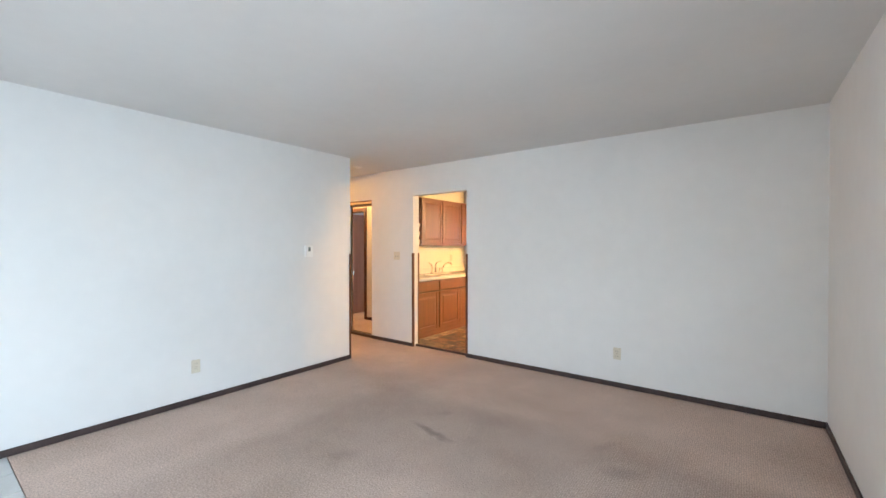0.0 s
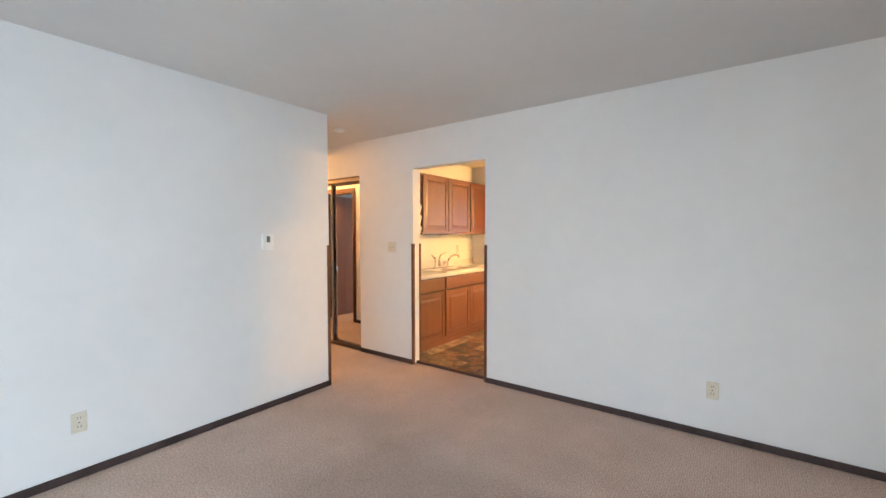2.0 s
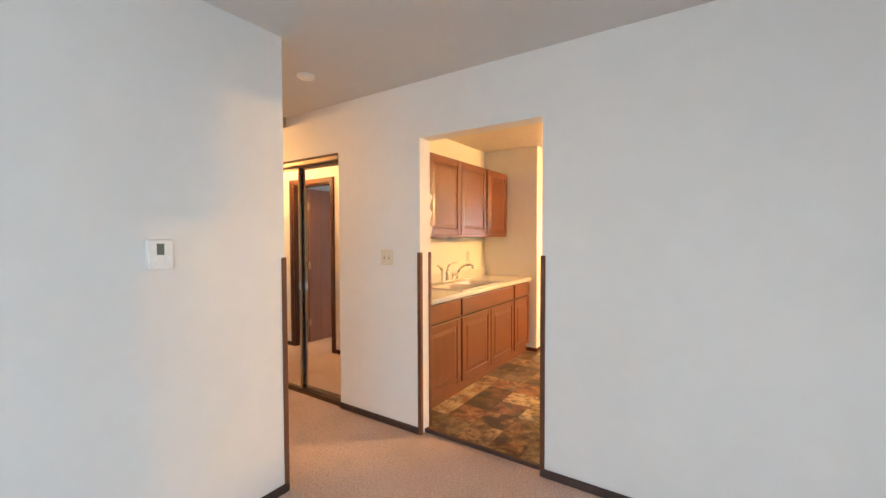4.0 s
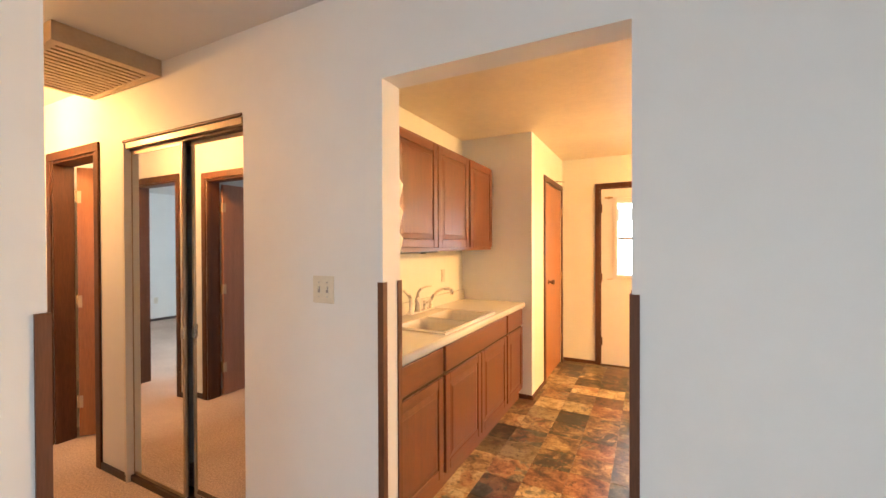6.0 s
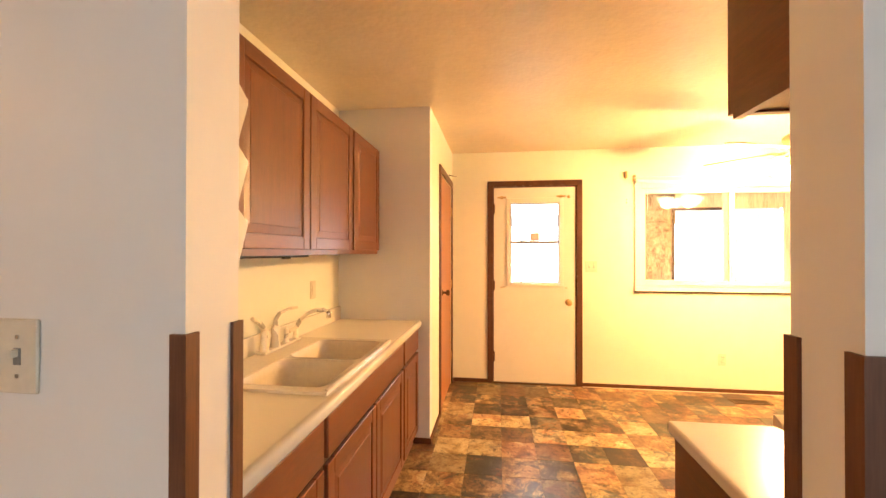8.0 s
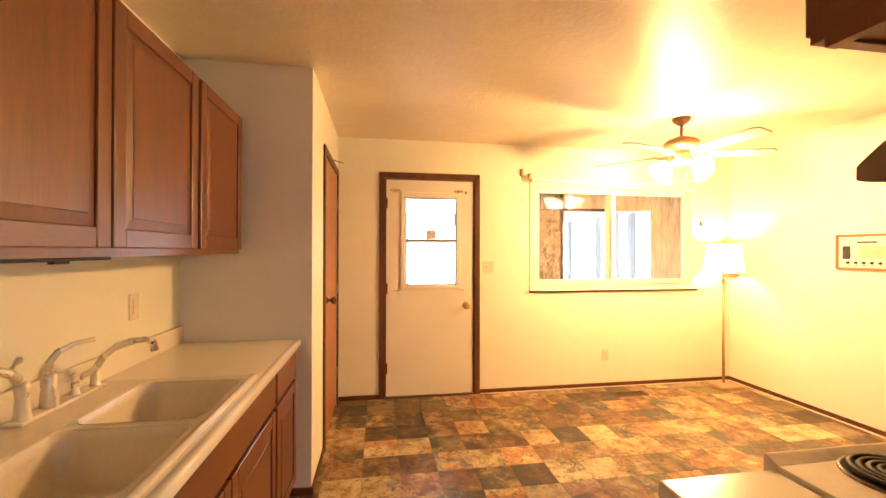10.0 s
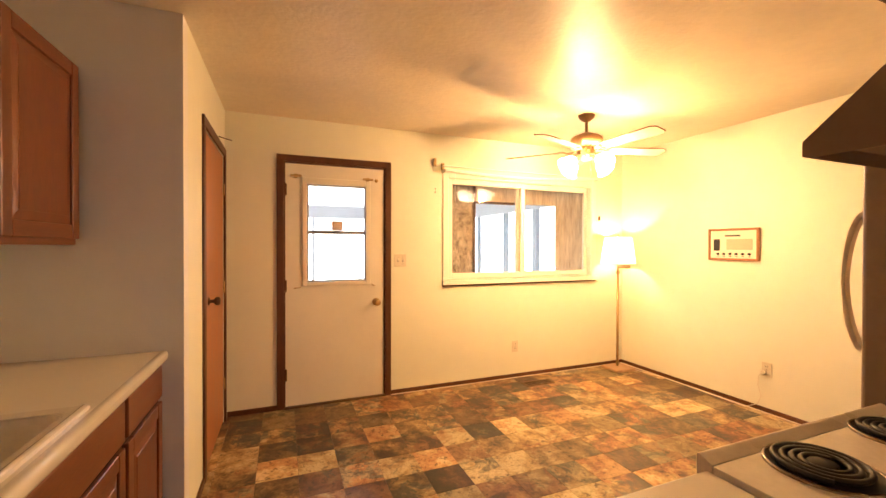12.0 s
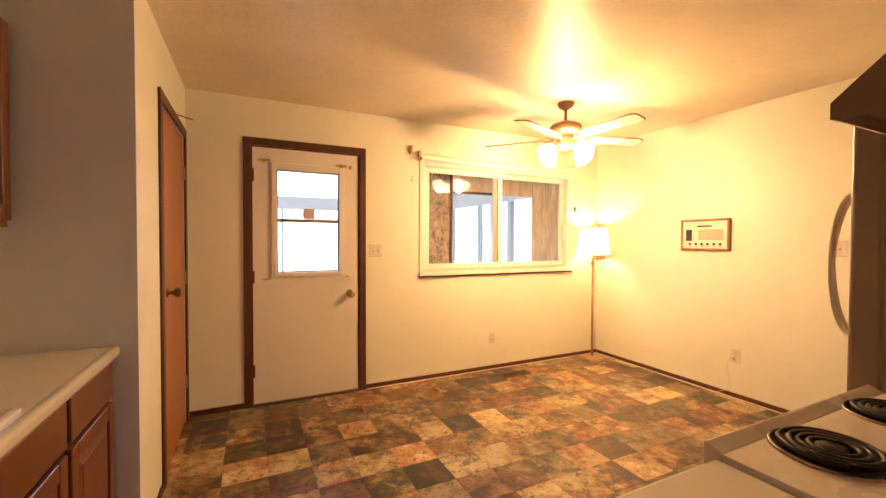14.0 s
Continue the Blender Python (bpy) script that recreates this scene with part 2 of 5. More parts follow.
    # dark scuffs where furniture stood
    scuff = None
    for sx, sy, rz, lx, ly, dark in ((-1.36, 3.10, -8, 0.26, 0.045, 0.66), (-1.48, 3.42, 20, 0.10, 0.05, 0.87), (-0.25, 3.66, 60, 0.16, 0.06, 0.88), (-1.65, 2.47, 30, 0.12, 0.06, 0.88), (-0.07, 3.36, 15, 0.17, 0.10, 0.82)):
        mp, gr, mr = N.new("ShaderNodeMapping"), N.new("ShaderNodeTexGradient"), N.new("ShaderNodeMapRange")
        wob = N.new("ShaderNodeVectorMath")
        wob.operation = "MULTIPLY_ADD"
        wob.inputs[1].default_value = (0.16, 0.16, 0)
        L.new(spot.outputs["Color"], wob.inputs[0])
        L.new(tc.outputs["Object"], wob.inputs[2])
        mp.vector_type = "TEXTURE"
        mp.inputs["Location"].default_value = (sx + 0.08, sy + 0.08, 0.0)
        mp.inputs["Rotation"].default_value = (0, 0, radians(rz))
        mp.inputs["Scale"].default_value = (lx, ly, 1.0)
        L.new(wob.outputs[0], mp.inputs["Vector"])
        gr.gradient_type = "SPHERICAL"
        L.new(mp.outputs["Vector"], gr.inputs["Vector"])
        mr.inputs["From Max"].default_value = 0.7
        mr.inputs["To Min"].default_value, mr.inputs["To Max"].default_value = 1.0, dark
        L.new(gr.outputs["Fac"], mr.inputs["Value"])
        if scuff is None:
            scuff = mr.outputs["Result"]
        else:
            mu = N.new("ShaderNodeMath")
            mu.operation = "MULTIPLY"
            L.new(scuff, mu.inputs[0])
            L.new(mr.outputs["Result"], mu.inputs[1])
            scuff = mu.outputs[0]
    m0 = N.new("ShaderNodeMath")
    m0.operation = "MULTIPLY"
    L.new(wear.outputs["Result"], m0.inputs[0])
    L.new(scuff, m0.inputs[1])
    m1, m2 = N.new("ShaderNodeMath"), N.new("ShaderNodeMath")
    m1.operation = m2.operation = "MULTIPLY"
    L.new(m0.outputs[0], m1.inputs[0])
    L.new(sm.outputs["Result"], m1.inputs[1])
    L.new(m1.outputs[0], m2.inputs[0])
    L.new(wr.outputs["Result"], m2.inputs[1])
    mix, mix2 = N.new("ShaderNodeMix"), N.new("ShaderNodeMix")
    for mx in (mix, mix2):
        mx.data_type, mx.blend_type = "RGBA", "MULTIPLY"
        mx.inputs["Factor"].default_value = 1
    L.new(ramp.outputs["Color"], mix.inputs["A"])
    L.new(sr.outputs["Color"], mix.inputs["B"])
    L.new(mix.outputs["Result"], mix2.inputs["A"])
    L.new(m2.outputs[0], mix2.inputs["B"])
    L.new(mix2.outputs["Result"], N["Principled BSDF"].inputs["Base Color"])
    return m


def slate_material():
    """Printed slate vinyl: tiles of rust, gold, olive and charcoal, clouded and veined within each square."""
    m = bpy.data.materials.new("slate_vinyl")
    m.use_nodes = True
    N, L = m.node_tree.nodes, m.node_tree.links
    b = N["Principled BSDF"]

    def calc(op, x, y, z=None):
        n = N.new("ShaderNodeMath")
        n.operation = op
        for k, v in enumerate((x, y, z)):
            if isinstance(v, (int, float)):
                n.inputs[k].default_value = v
            elif v is not None:
                L.new(v, n.inputs[k])
        return n.outputs[0]

    def ramp(fac, stops):
        n = N.new("ShaderNodeValToRGB")
        while len(n.color_ramp.elements) < len(stops):
            n.color_ramp.elements.new(0.5)
        for el, (q, c) in zip(n.color_ramp.elements, stops):
            el.position, el.color = q, (*c, 1)
        L.new(fac, n.inputs["Fac"])
        return n.outputs["Color"]

    def blend(kind, fac, x, y):
        n = N.new("ShaderNodeMix")
        n.data_type, n.blend_type = "RGBA", kind
        if isinstance(fac, (int, float)):
            n.inputs["Factor"].default_value = fac
        else:
            L.new(fac, n.inputs["Factor"])
        L.new(x, n.inputs["A"])
        L.new(y, n.inputs["B"])
        return n.outputs["Result"]
    info, geo = N.new("ShaderNodeObjectInfo"), N.new("ShaderNodeNewGeometry")
    r1 = calc("FRACT", calc("ADD", info.outputs["Random"], geo.outputs["Random Per Island"]), 0.0)
    r2 = calc("FRACT", calc("MULTIPLY", r1, 17.31), 0.0)
    cmb, off = N.new("ShaderNodeCombineXYZ"), N.new("ShaderNodeVectorMath")
    for k, v in enumerate((r1, r2, r1)):
        L.new(v, cmb.inputs[k])
    off.operation = "MULTIPLY_ADD"
    off.inputs[1].default_value = (37, 53, 71)
    L.new(cmb.outputs[0], off.inputs[0])
    L.new(geo.outputs["Position"], off.inputs[2])
    noises = []
    for sc, de, ro, di in ((7.0, 10, 0.72, 0.35), (26, 8, 0.72, 0.3), (4.5, 6, 0.65, 0.6), (60, 5, 0.7, 0.0), (5.5, 7, 0.7, 0.8)):
        n = N.new("ShaderNodeTexNoise")
        n.inputs["Scale"].default_value, n.inputs["Detail"].default_value, n.inputs["Roughness"].default_value, n.inputs["Distortion"].default_value = sc, de, ro, di
        L.new(off.outputs[0], n.inputs["Vector"])
        noises.append(n.outputs["Fac"])
    n1, n2, n3, n4, n5 = noises
    r3 = calc("FRACT", calc("MULTIPLY", r1, 71.7), 0.0)
    level = calc("MULTIPLY_ADD", n1, 3.3, calc("MULTIPLY_ADD", r2, 0.62, -1.37))
    rust = ramp(level, ((0.0, (0.018, 0.010, 0.008)), (0.28, (0.085, 0.030, 0.016)), (0.52, (0.25, 0.098, 0.046)), (0.78, (0.40, 0.205, 0.095)), (1.0, (0.50, 0.31, 0.155))))
    gold = ramp(level, ((0.0, (0.034, 0.020, 0.012)), (0.28, (0.15, 0.086, 0.040)), (0.52, (0.33, 0.21, 0.095)), (0.78, (0.51, 0.38, 0.19)), (1.0, (0.66, 0.54, 0.32))))
    slate = ramp(level, ((0.0, (0.011, 0.011, 0.010)), (0.34, (0.036, 0.038, 0.031)), (0.60, (0.095, 0.096, 0.074)), (0.84, (0.23, 0.205, 0.14)), (1.0, (0.42, 0.36, 0.22))))
    warm = ramp(calc("MULTIPLY_ADD", n3, 2.2, calc("MULTIPLY_ADD", r1, 0.75, -0.87)), ((0.42, (0, 0, 0)), (0.56, (1, 1, 1))))
    grey = ramp(calc("MULTIPLY_ADD", n5, 2.4, calc("MULTIPLY_ADD", r3, 0.70, -1.27)), ((0.50, (0, 0, 0)), (0.60, (1, 1, 1))))
    base = blend("MIX", grey, blend("MIX", warm, rust, gold), slate)
    base = blend("MULTIPLY", 0.95, base, ramp(n2, ((0.36, (0.16, 0.13, 0.11)), (0.45, (1.0, 1.0, 1.0)), (0.62, (1.0, 1.0, 1.0)), (0.70, (1.3, 1.22, 1.1)))))
    base = blend("MULTIPLY", 0.6, base, ramp(n4, ((0.33, (0.5, 0.47, 0.44)), (0.55, (1.05, 1.05, 1.05)))))
    tone = ramp(calc("FRACT", calc("MULTIPLY", r1, 29.3), 0.0), ((0.0, (0.28, 0.27, 0.26)), (0.45, (0.60, 0.60, 0.60)), (1.0, (1.05, 1.02, 0.97))))
    base = blend("MULTIPLY", 1.0, base, tone)
    L.new(base, b.inputs["Base Color"])
    rr = N.new("ShaderNodeMapRange")
    rr.inputs["To Min"].default_value, rr.inputs["To Max"].default_value = 0.22, 0.44
    L.new(n1, rr.inputs["Value"])
    L.new(rr.outputs["Result"], b.inputs["Roughness"])
    bp = N.new("ShaderNodeBump")
    bp.inputs["Strength"].default_value, bp.inputs["Distance"].default_value = 0.35, 0.002
    L.new(n2, bp.inputs["Height"])
    L.new(bp.outputs["Normal"], b.inputs["Normal"])
    return m


M_CARPET = carpet_material()
M_SLATE = slate_material()

# ---- builders ----


def box(bm, x0, x1, y0, y1, z0, z1, bevel=0.0, seg=1):
    vs = [bm.verts.new((x, y, z)) for x in (x0, x1) for y in (y0, y1) for z in (z0, z1)]
    fs = [bm.faces.new([vs[i] for i in q]) for q in ((0, 1, 3, 2), (4, 6, 7, 5), (0, 4, 5, 1), (2, 3, 7, 6), (0, 2, 6, 4), (1, 5, 7, 3))]
    if bevel:
        es = {e for f in fs for e in f.edges}
        bmesh.ops.bevel(bm, geom=list(es), offset=bevel, segments=seg, profile=0.5, affect="EDGES")
    return bm


def boxes(*bs, bevel=0.0, seg=1):
    bm = bmesh.new()
    for b in bs:
        box(bm, *b, bevel=bevel, seg=seg)
    return bm


def tube(bm, pts, radius, n=12, closed=False, caps=True):
    """A round bar along points; radius is a number or one for each point."""
    pts = [Vector(p) for p in pts]
    rad = radius if isinstance(radius, (list, tuple)) else [radius] * len(pts)
    rings, side = [], None
    k = len(pts)
    for i, p in enumerate(pts):
        a = pts[(i - 1) % k] if closed or i else p
        c = pts[(i + 1) % k] if closed or i < k - 1 else p
        d = (c - a).normalized()
        if side is None:
            side = d.cross(Vector((0, 0, 1)) if abs(d.z) < 0.9 else Vector((1, 0, 0))).normalized()
        side = (side - d * side.dot(d)).normalized()
        up = d.cross(side)
        rings.append([bm.verts.new(p + rad[i] * (side * math.cos(j * math.tau / n) + up * math.sin(j * math.tau / n))) for j in range(n)])
    for i in range(k if closed else k - 1):
        r0, r1 = rings[i], rings[(i + 1) % k]
        for j in range(n):
            f = bm.faces.new((r0[j], r0[(j + 1) % n], r1[(j + 1) % n], r1[j]))
            f.smooth = True
    if caps and not closed:
        bm.faces.new(rings[0][::-1])
        bm.faces.new(rings[-1])
    return bm


def lathe(bm, at, profile, n=24, tilt=None, caps=False):
    """Turns a profile of (radius, height) round the upright axis through at."""
    rings = []
    for r, h in profile:
        ring = []
        for j in range(n):
            v = Vector((r * math.cos(j * math.tau / n), r * math.sin(j * math.tau / n), h))
            if tilt is not None:
                v = tilt @ v
            ring.append(bm.verts.new(v + Vector(at)))
        rings.append(ring)
    for a, b in zip(rings, rings[1:]):
        for j in range(n):
            f = bm.faces.new((a[j], a[(j + 1) % n], b[(j + 1) % n], b[j]))
            f.smooth = True
    if caps:
        bm.faces.new(rings[0][::-1])
        bm.faces.new(rings[-1])
    return bm


def mesh_object(name, bm, mat):
    bmesh.ops.recalc_face_normals(bm, faces=bm.faces)
    me = bpy.data.meshes.new(name)
    bm.to_mesh(me)
    bm.free()
    me.materials.append(mat)
    return new(name, me)


def thing(name, at, label, category, group="", kind=""):
    e = new(name)
    e.empty_display_size = 0.1
    e.location = at
    return tagged(e, label, category, group, kind)


def part(name, bm, mat, parent, label=""):
    ob = mesh_object(name, bm, mat)
    ob.parent = parent
    ob.matrix_parent_inverse = Matrix.Translation(-parent.location)
    return tagged(ob, label)


def structure(name, bm, mat, label, category):
    return tagged(mesh_object(name, bm, mat), label, category, kind="structure")


def wall(name, along, u0, u1, c0, c1, z1, holes, label, mat=None, z0=-0.05):
    """A wall along x or y, from u0 to u1, c0 to c1 thick, with holes (u0, u1, z0, z1)."""
    us = sorted({u0, u1, *(h[0] for h in holes), *(h[1] for h in holes)})
    bm = bmesh.new()
    for a, b in zip(us, us[1:]):
        spans, z = [], z0
        for h in sorted((h for h in holes if h[0] <= a and h[1] >= b), key=lambda h: h[2]):
            if h[2] > z:
                spans.append((z, h[2]))
            z = h[3]
        spans.append((z, z1))
        for s0, s1 in spans:
            if along == "x":
                box(bm, a, b, c0, c1, s0, s1)
            else:
                box(bm, c0, c1, a, b, s0, s1)
    bmesh.ops.remove_doubles(bm, verts=bm.verts, dist=1e-5)
    return structure(name, bm, mat or M_WALL, label, "wall")

# ---- the plan, in metres ----
H = 2.44
FL = -0.022                                       # carpet, a little under the kitchen vinyl
XW, XE, YS, YN = -3.37, 1.015, -0.75, 4.92      # living room
KY, KN, KE, KW = 5.04, 8.676, 0.96, -3.86        # kitchen
OL, OR, OH = -3.133, -2.257, 2.057               # opening between them
PX, PY = -3.168, 7.253                           # pantry corner

structure("floor_living", boxes((-11.0, 1.2, 1.14, 4.975, -0.1, FL), (-11.0, KW - 0.12, 4.975, 7.2, -0.1, FL), (-2.2, 1.2, -0.9, 1.14, -0.1, FL)), M_CARPET,
          "worn beige carpet with soiled patches", "carpet")
structure("floor_entry", boxes((-11.0, -2.2, -0.9, 1.14, -0.1, FL - 0.012)), M_GROUT, "light grey entry tile floor", "floor")
structure("ground", boxes((-60, 60, 8.9, 90, -0.5, -0.25)), M_GRASS, "green lawn outside", "ground")

wall("wall_west", "y", YS, 4.02, XW - 0.12, XW, H, [], "white painted living room wall")
wall("wall_east", "y", YS, KY, XE, XE + 0.12, H, [(-0.65, 1.75, 0.1, 2.06)], "white painted living room wall with a patio opening")
wall("wall_south", "x", XW - 0.12, XE + 0.12, YS - 0.12, YS, H, [(-2.70, -1.35, -0.05, 2.06)], "white painted living room wall with an entry opening")
wall("wall_north", "x", -7.42, XE + 0.12, YN, KY, H, [(-6.04, -5.40, -0.05, 2.02), (-5.03, -3.95, -0.05, 2.04), (OL, OR, -0.05, OH)], "white wall with doorways to hall closet and kitchen")
wall("wall_hall_south", "x", -10.8, XW - 0.12, 3.90, 4.02, H, [(-6.95, -6.224, -0.05, 2.04), (-5.87, -5.235, -0.05, 2.03)], "white hallway wall with two doorways")
wall("wall_hall_end", "y", 4.02, YN, -7.42, -7.30, H, [], "white hallway end wall")
wall("wall_kitchen_west", "y", KY, KN + 0.12, KW - 0.12, KW, H, [], "cream lit kitchen wall behind the sink", M_KWALL)
wall("wall_pantry_side", "x", KW, PX, PY, PY + 0.1, H, [], "white pantry side wall")
wall("wall_pantry_front", "y", PY + 0.1, KN, PX - 0.1, PX, H, [(7.765, 8.585, -0.05, 2.06)], "white pantry wall with a door", M_KWALL)
wall("wall_kitchen_north", "x", KW, KE + 0.12, KN, KN + 0.14, H, [(-2.735, -1.875, -0.05, 2.075), (-1.25, 0.50, 1.045, 2.03)], "white kitchen wall with door and window", M_KWALL)
wall("wall_kitchen_east", "y", KY, KN, KE, KE + 0.12, H, [], "white kitchen wall", M_KWALL)
# rooms beyond the hall
wall("wall_bath_back", "x", -6.34, -4.9, 7.0, 7.1, H, [], "plain wall")
wall("wall_bath_side", "y", KY, 7.0, -5.0, -4.9, H, [], "plain wall")
wall("wall_bath_west", "y", KY, 7.0, -6.34, -6.24, H, [], "plain wall")
wall("wall_closet_back", "x", -5.1, KW - 0.12, 5.62, 5.7, H, [], "plain closet wall")
wall("wall_bedroom_west", "y", 1.0, 3.9, -10.8, -10.7, H, [], "plain bedroom wall")
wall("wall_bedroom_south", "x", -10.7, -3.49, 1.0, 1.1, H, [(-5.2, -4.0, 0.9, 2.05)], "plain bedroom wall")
wall("wall_room_divider", "y", 1.1, 3.90, -6.14, -6.04, H, [], "plain wall between two rooms")

structure("ceiling_living", boxes((-11.0, 1.2, YS - 0.12, 4.98, H, H + 0.08), (-11.0, KW - 0.12, 4.98, 7.2, H, H + 0.08)), M_CEIL, "smooth off-white ceiling", "ceiling")
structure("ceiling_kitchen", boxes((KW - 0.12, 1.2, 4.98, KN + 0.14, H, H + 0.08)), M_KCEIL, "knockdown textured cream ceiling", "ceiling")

# baseboards
BH, BT = 0.049, 0.012


def baseboard(label, *runs):
    for x0, x1, y0, y1, z0, z1 in runs:
        kitchen = y1 > 6.5
        dz = 0 if kitchen else FL
        structure("baseboard", boxes((x0, x1, y0, y1, z0 + dz, z1 + dz - (0.008 if kitchen else 0)), bevel=0.003), M_KBASE if kitchen else M_BASE, label, "baseboard")


baseboard("dark brown stained baseboard along the white wall",
          (XW, XW + BT, YS, 4.02, 0, BH), (OR + 0.004, XE, YN - BT, YN, 0, BH), (XE - BT, XE, YS, YN - BT, 0, BH),
          (-3.95, OL - 0.004, YN - BT, YN, 0, BH), (-5.34, -5.03, YN - BT, YN, 0, BH), (-7.30, -7.30 + BT, 4.02, YN, 0, BH),
          (-5.175, XW - 0.1, 4.02, 4.02 + BT, 0, BH), (-10.7, -10.688, 1.1, 3.9, 0, BH), (-6.164, -5.93, 4.02, 4.02 + BT, 0, BH), (-7.28, -6.10, YN - BT, YN, 0, BH),
          (PX - 0.6, PX, PY - BT, PY, 0, BH), (PX, PX + BT, PY - BT, 7.70, 0, BH),
          (PX + BT, -2.79, KN - BT, KN, 0, BH), (-1.82, KE, KN - BT, KN, 0, BH), (KE - BT, KE, KY, KN - BT, 0, BH))


for r in ((-1.82, KE - BT, KN - BT - 0.009, KN - BT, 0, 0.007), (KE - BT - 0.009, KE - BT, 5.8, KN - BT - 0.009, 0, 0.007)):
    structure("trim", boxes(r, bevel=0.002), M_ALMOND, "thin pale bead along the kitchen baseboard", "trim")


def corner_guard(x, y, sx, sy, z1=1.265):
    """An L-shaped strip on an outer corner; sx, sy point away from the wall's faces."""
    t, w = 0.006, 0.021
    ax, bx = sorted((x + sx * t, x - sx * w))
    ay, by = sorted((y, y + sy * t))
    cx, dx = sorted((x, x + sx * t))
    cy, dy = sorted((y, y - sy * w))
    return structure("trim", boxes((ax, bx, ay, by, FL, z1), (cx, dx, cy, dy, FL, z1)), M_GUARD, "dark wooden corner guard on a white wall corner", "corner guard")


corner_guard(XW, 4.02, 1, 1)
corner_guard(OL, YN, 1, -1)
corner_guard(OL, KY, 1, 1)
corner_guard(OR, YN, -1, -1)
corner_guard(OR, KY, -1, 1)
structure("trim", boxes((OL, OR, 4.968, 4.986, -0.03, 0.004)), M_BASE, "thin dark strip between carpet and vinyl", "threshold")


def casing_y(name, x0, x1, y, z1, sy, w=0.06, d=0.014, sides="lr", label="dark stained wooden door casing"):
    """Casing round an opening in a wall along x; sy: the side on which it stands."""
    e = thing(name, ((x0 + x1) / 2, y, 0), label, "door casing", kind="structure")
    a, b = sorted((y, y + sy * d))
    base = FL if y < 5 else 0
    if "l" in sides:
        part("jamb_casing", boxes((x0 - w, x0, a, b, base, z1), bevel=0.003), M_CAS, e)
    if "r" in sides:
        part("jamb_casing", boxes((x1, x1 + w, a, b, base, z1), bevel=0.003), M_CAS, e)
    part("head_casing", boxes((x0 - w, x1 + w, a, b, z1, z1 + w), bevel=0.003), M_CAS, e)
    return e


def lining_x(e, x0, x1, y0, y1, z1, t=0.016):
    part("jamb", boxes((x0, x0 + t, y0, y1, FL, z1)), M_CAS, e)
    part("jamb", boxes((x1 - t, x1, y0, y1, FL, z1)), M_CAS, e)
    part("head_jamb", boxes((x0 + t, x1 - t, y0, y1, z1 - t, z1)), M_CAS, e)


def hinged_door(name, hinge, angle, width, height, mat, label, hinges=(0.25, 1.0, 1.78), knob=True, flip=1):
    """A flush slab hung at hinge (x, y); angle: degrees of its width from +x."""
    e = thing(name, (hinge[0], hinge[1], FL), label, "door", kind="structure")
    R = Matrix.Translation((hinge[0], hinge[1], 0)) @ Matrix.Rotation(radians(angle), 4, "Z")

    def put(bm):
        bmesh.ops.transform(bm, matrix=R, verts=bm.verts)
        return bm
    part("slab", put(boxes((0.004, width, -0.0175, 0.0175, FL + 0.012, height), bevel=0.002)), mat, e)
    for hz in hinges:
        b = boxes((-0.004, 0.03, -0.021, 0.021, hz - 0.045, hz + 0.045))
        tube(b, [(0, -0.02 * flip, hz - 0.048), (0, -0.02 * flip, hz + 0.048)], 0.007, 8)
        part("hinge", put(b), M_VENT, e, "tan metal hinge")
    if knob:
        for s in (-1, 1):
            b = lathe(bmesh.new(), (width - 0.065, s * 0.0175, 0.92), [(0.03, 0), (0.03, 0.006), (0.012, 0.01), (0.012, 0.032), (0.026, 0.042), (0.026, 0.058), (0.001, 0.064)],
                      16, Matrix.Rotation(radians(-90 * s), 3, "X"))
            part("knob", put(b), M_BRASS, e, "brass door knob")
    return e


# ---- hall ----
c = casing_y("door_hall_south", -5.87, -5.235, 4.02, 2.03, 1)
lining_x(c, -5.87, -5.235, 3.90, 4.02, 2.03)
hinged_door("door_1", (-5.85, 3.885), -88, 0.605, 2.0, M_DKDOOR, "flush brown door standing open off the hallway", knob=False)
c = casing_y("door_hall_north", -6.04, -5.40, YN, 2.02, -1, sides="lr")
lining_x(c, -6.04, -5.40, YN, KY, 2.02)
hinged_door("door_2", (-6.02, 5.055), 48, 0.60, 2.0, M_LUAN, "flush orange-brown wooden door standing ajar off the hallway", knob=False)
c = casing_y("door_hall_bedroom", -6.95, -6.224, 4.02, 2.04, 1)
lining_x(c, -6.95, -6.224, 3.90, 4.02, 2.04)

# mirrored sliding closet doors
e = thing("mirror_closet_doors", (-4.49, 4.98, 0), "two mirrored sliding closet doors in dark bronze tracks", "closet door", kind="structure")
part("top_track", boxes((-5.024, -3.954, 4.940, 5.03, 1.985, 2.038)), M_BRONZE, e)
part("fascia", boxes((-5.024, -3.954, 4.916, 4.940, 1.998, 2.032), bevel=0.002), M_CHAMP, e, "tan metal fascia")
part("bottom_track", boxes((-5.024, -3.954, 4.93, 5.03, FL, 0.014)), M_BRONZE, e)
part("head_trim", boxes((-5.05, -3.952, 4.910, 4.92, 2.034, 2.05), bevel=0.003), M_GUARD, e)
part("side_jamb", boxes((-5.046, -5.024, 4.908, 5.03, FL, 2.028)), M_DOORW, e)
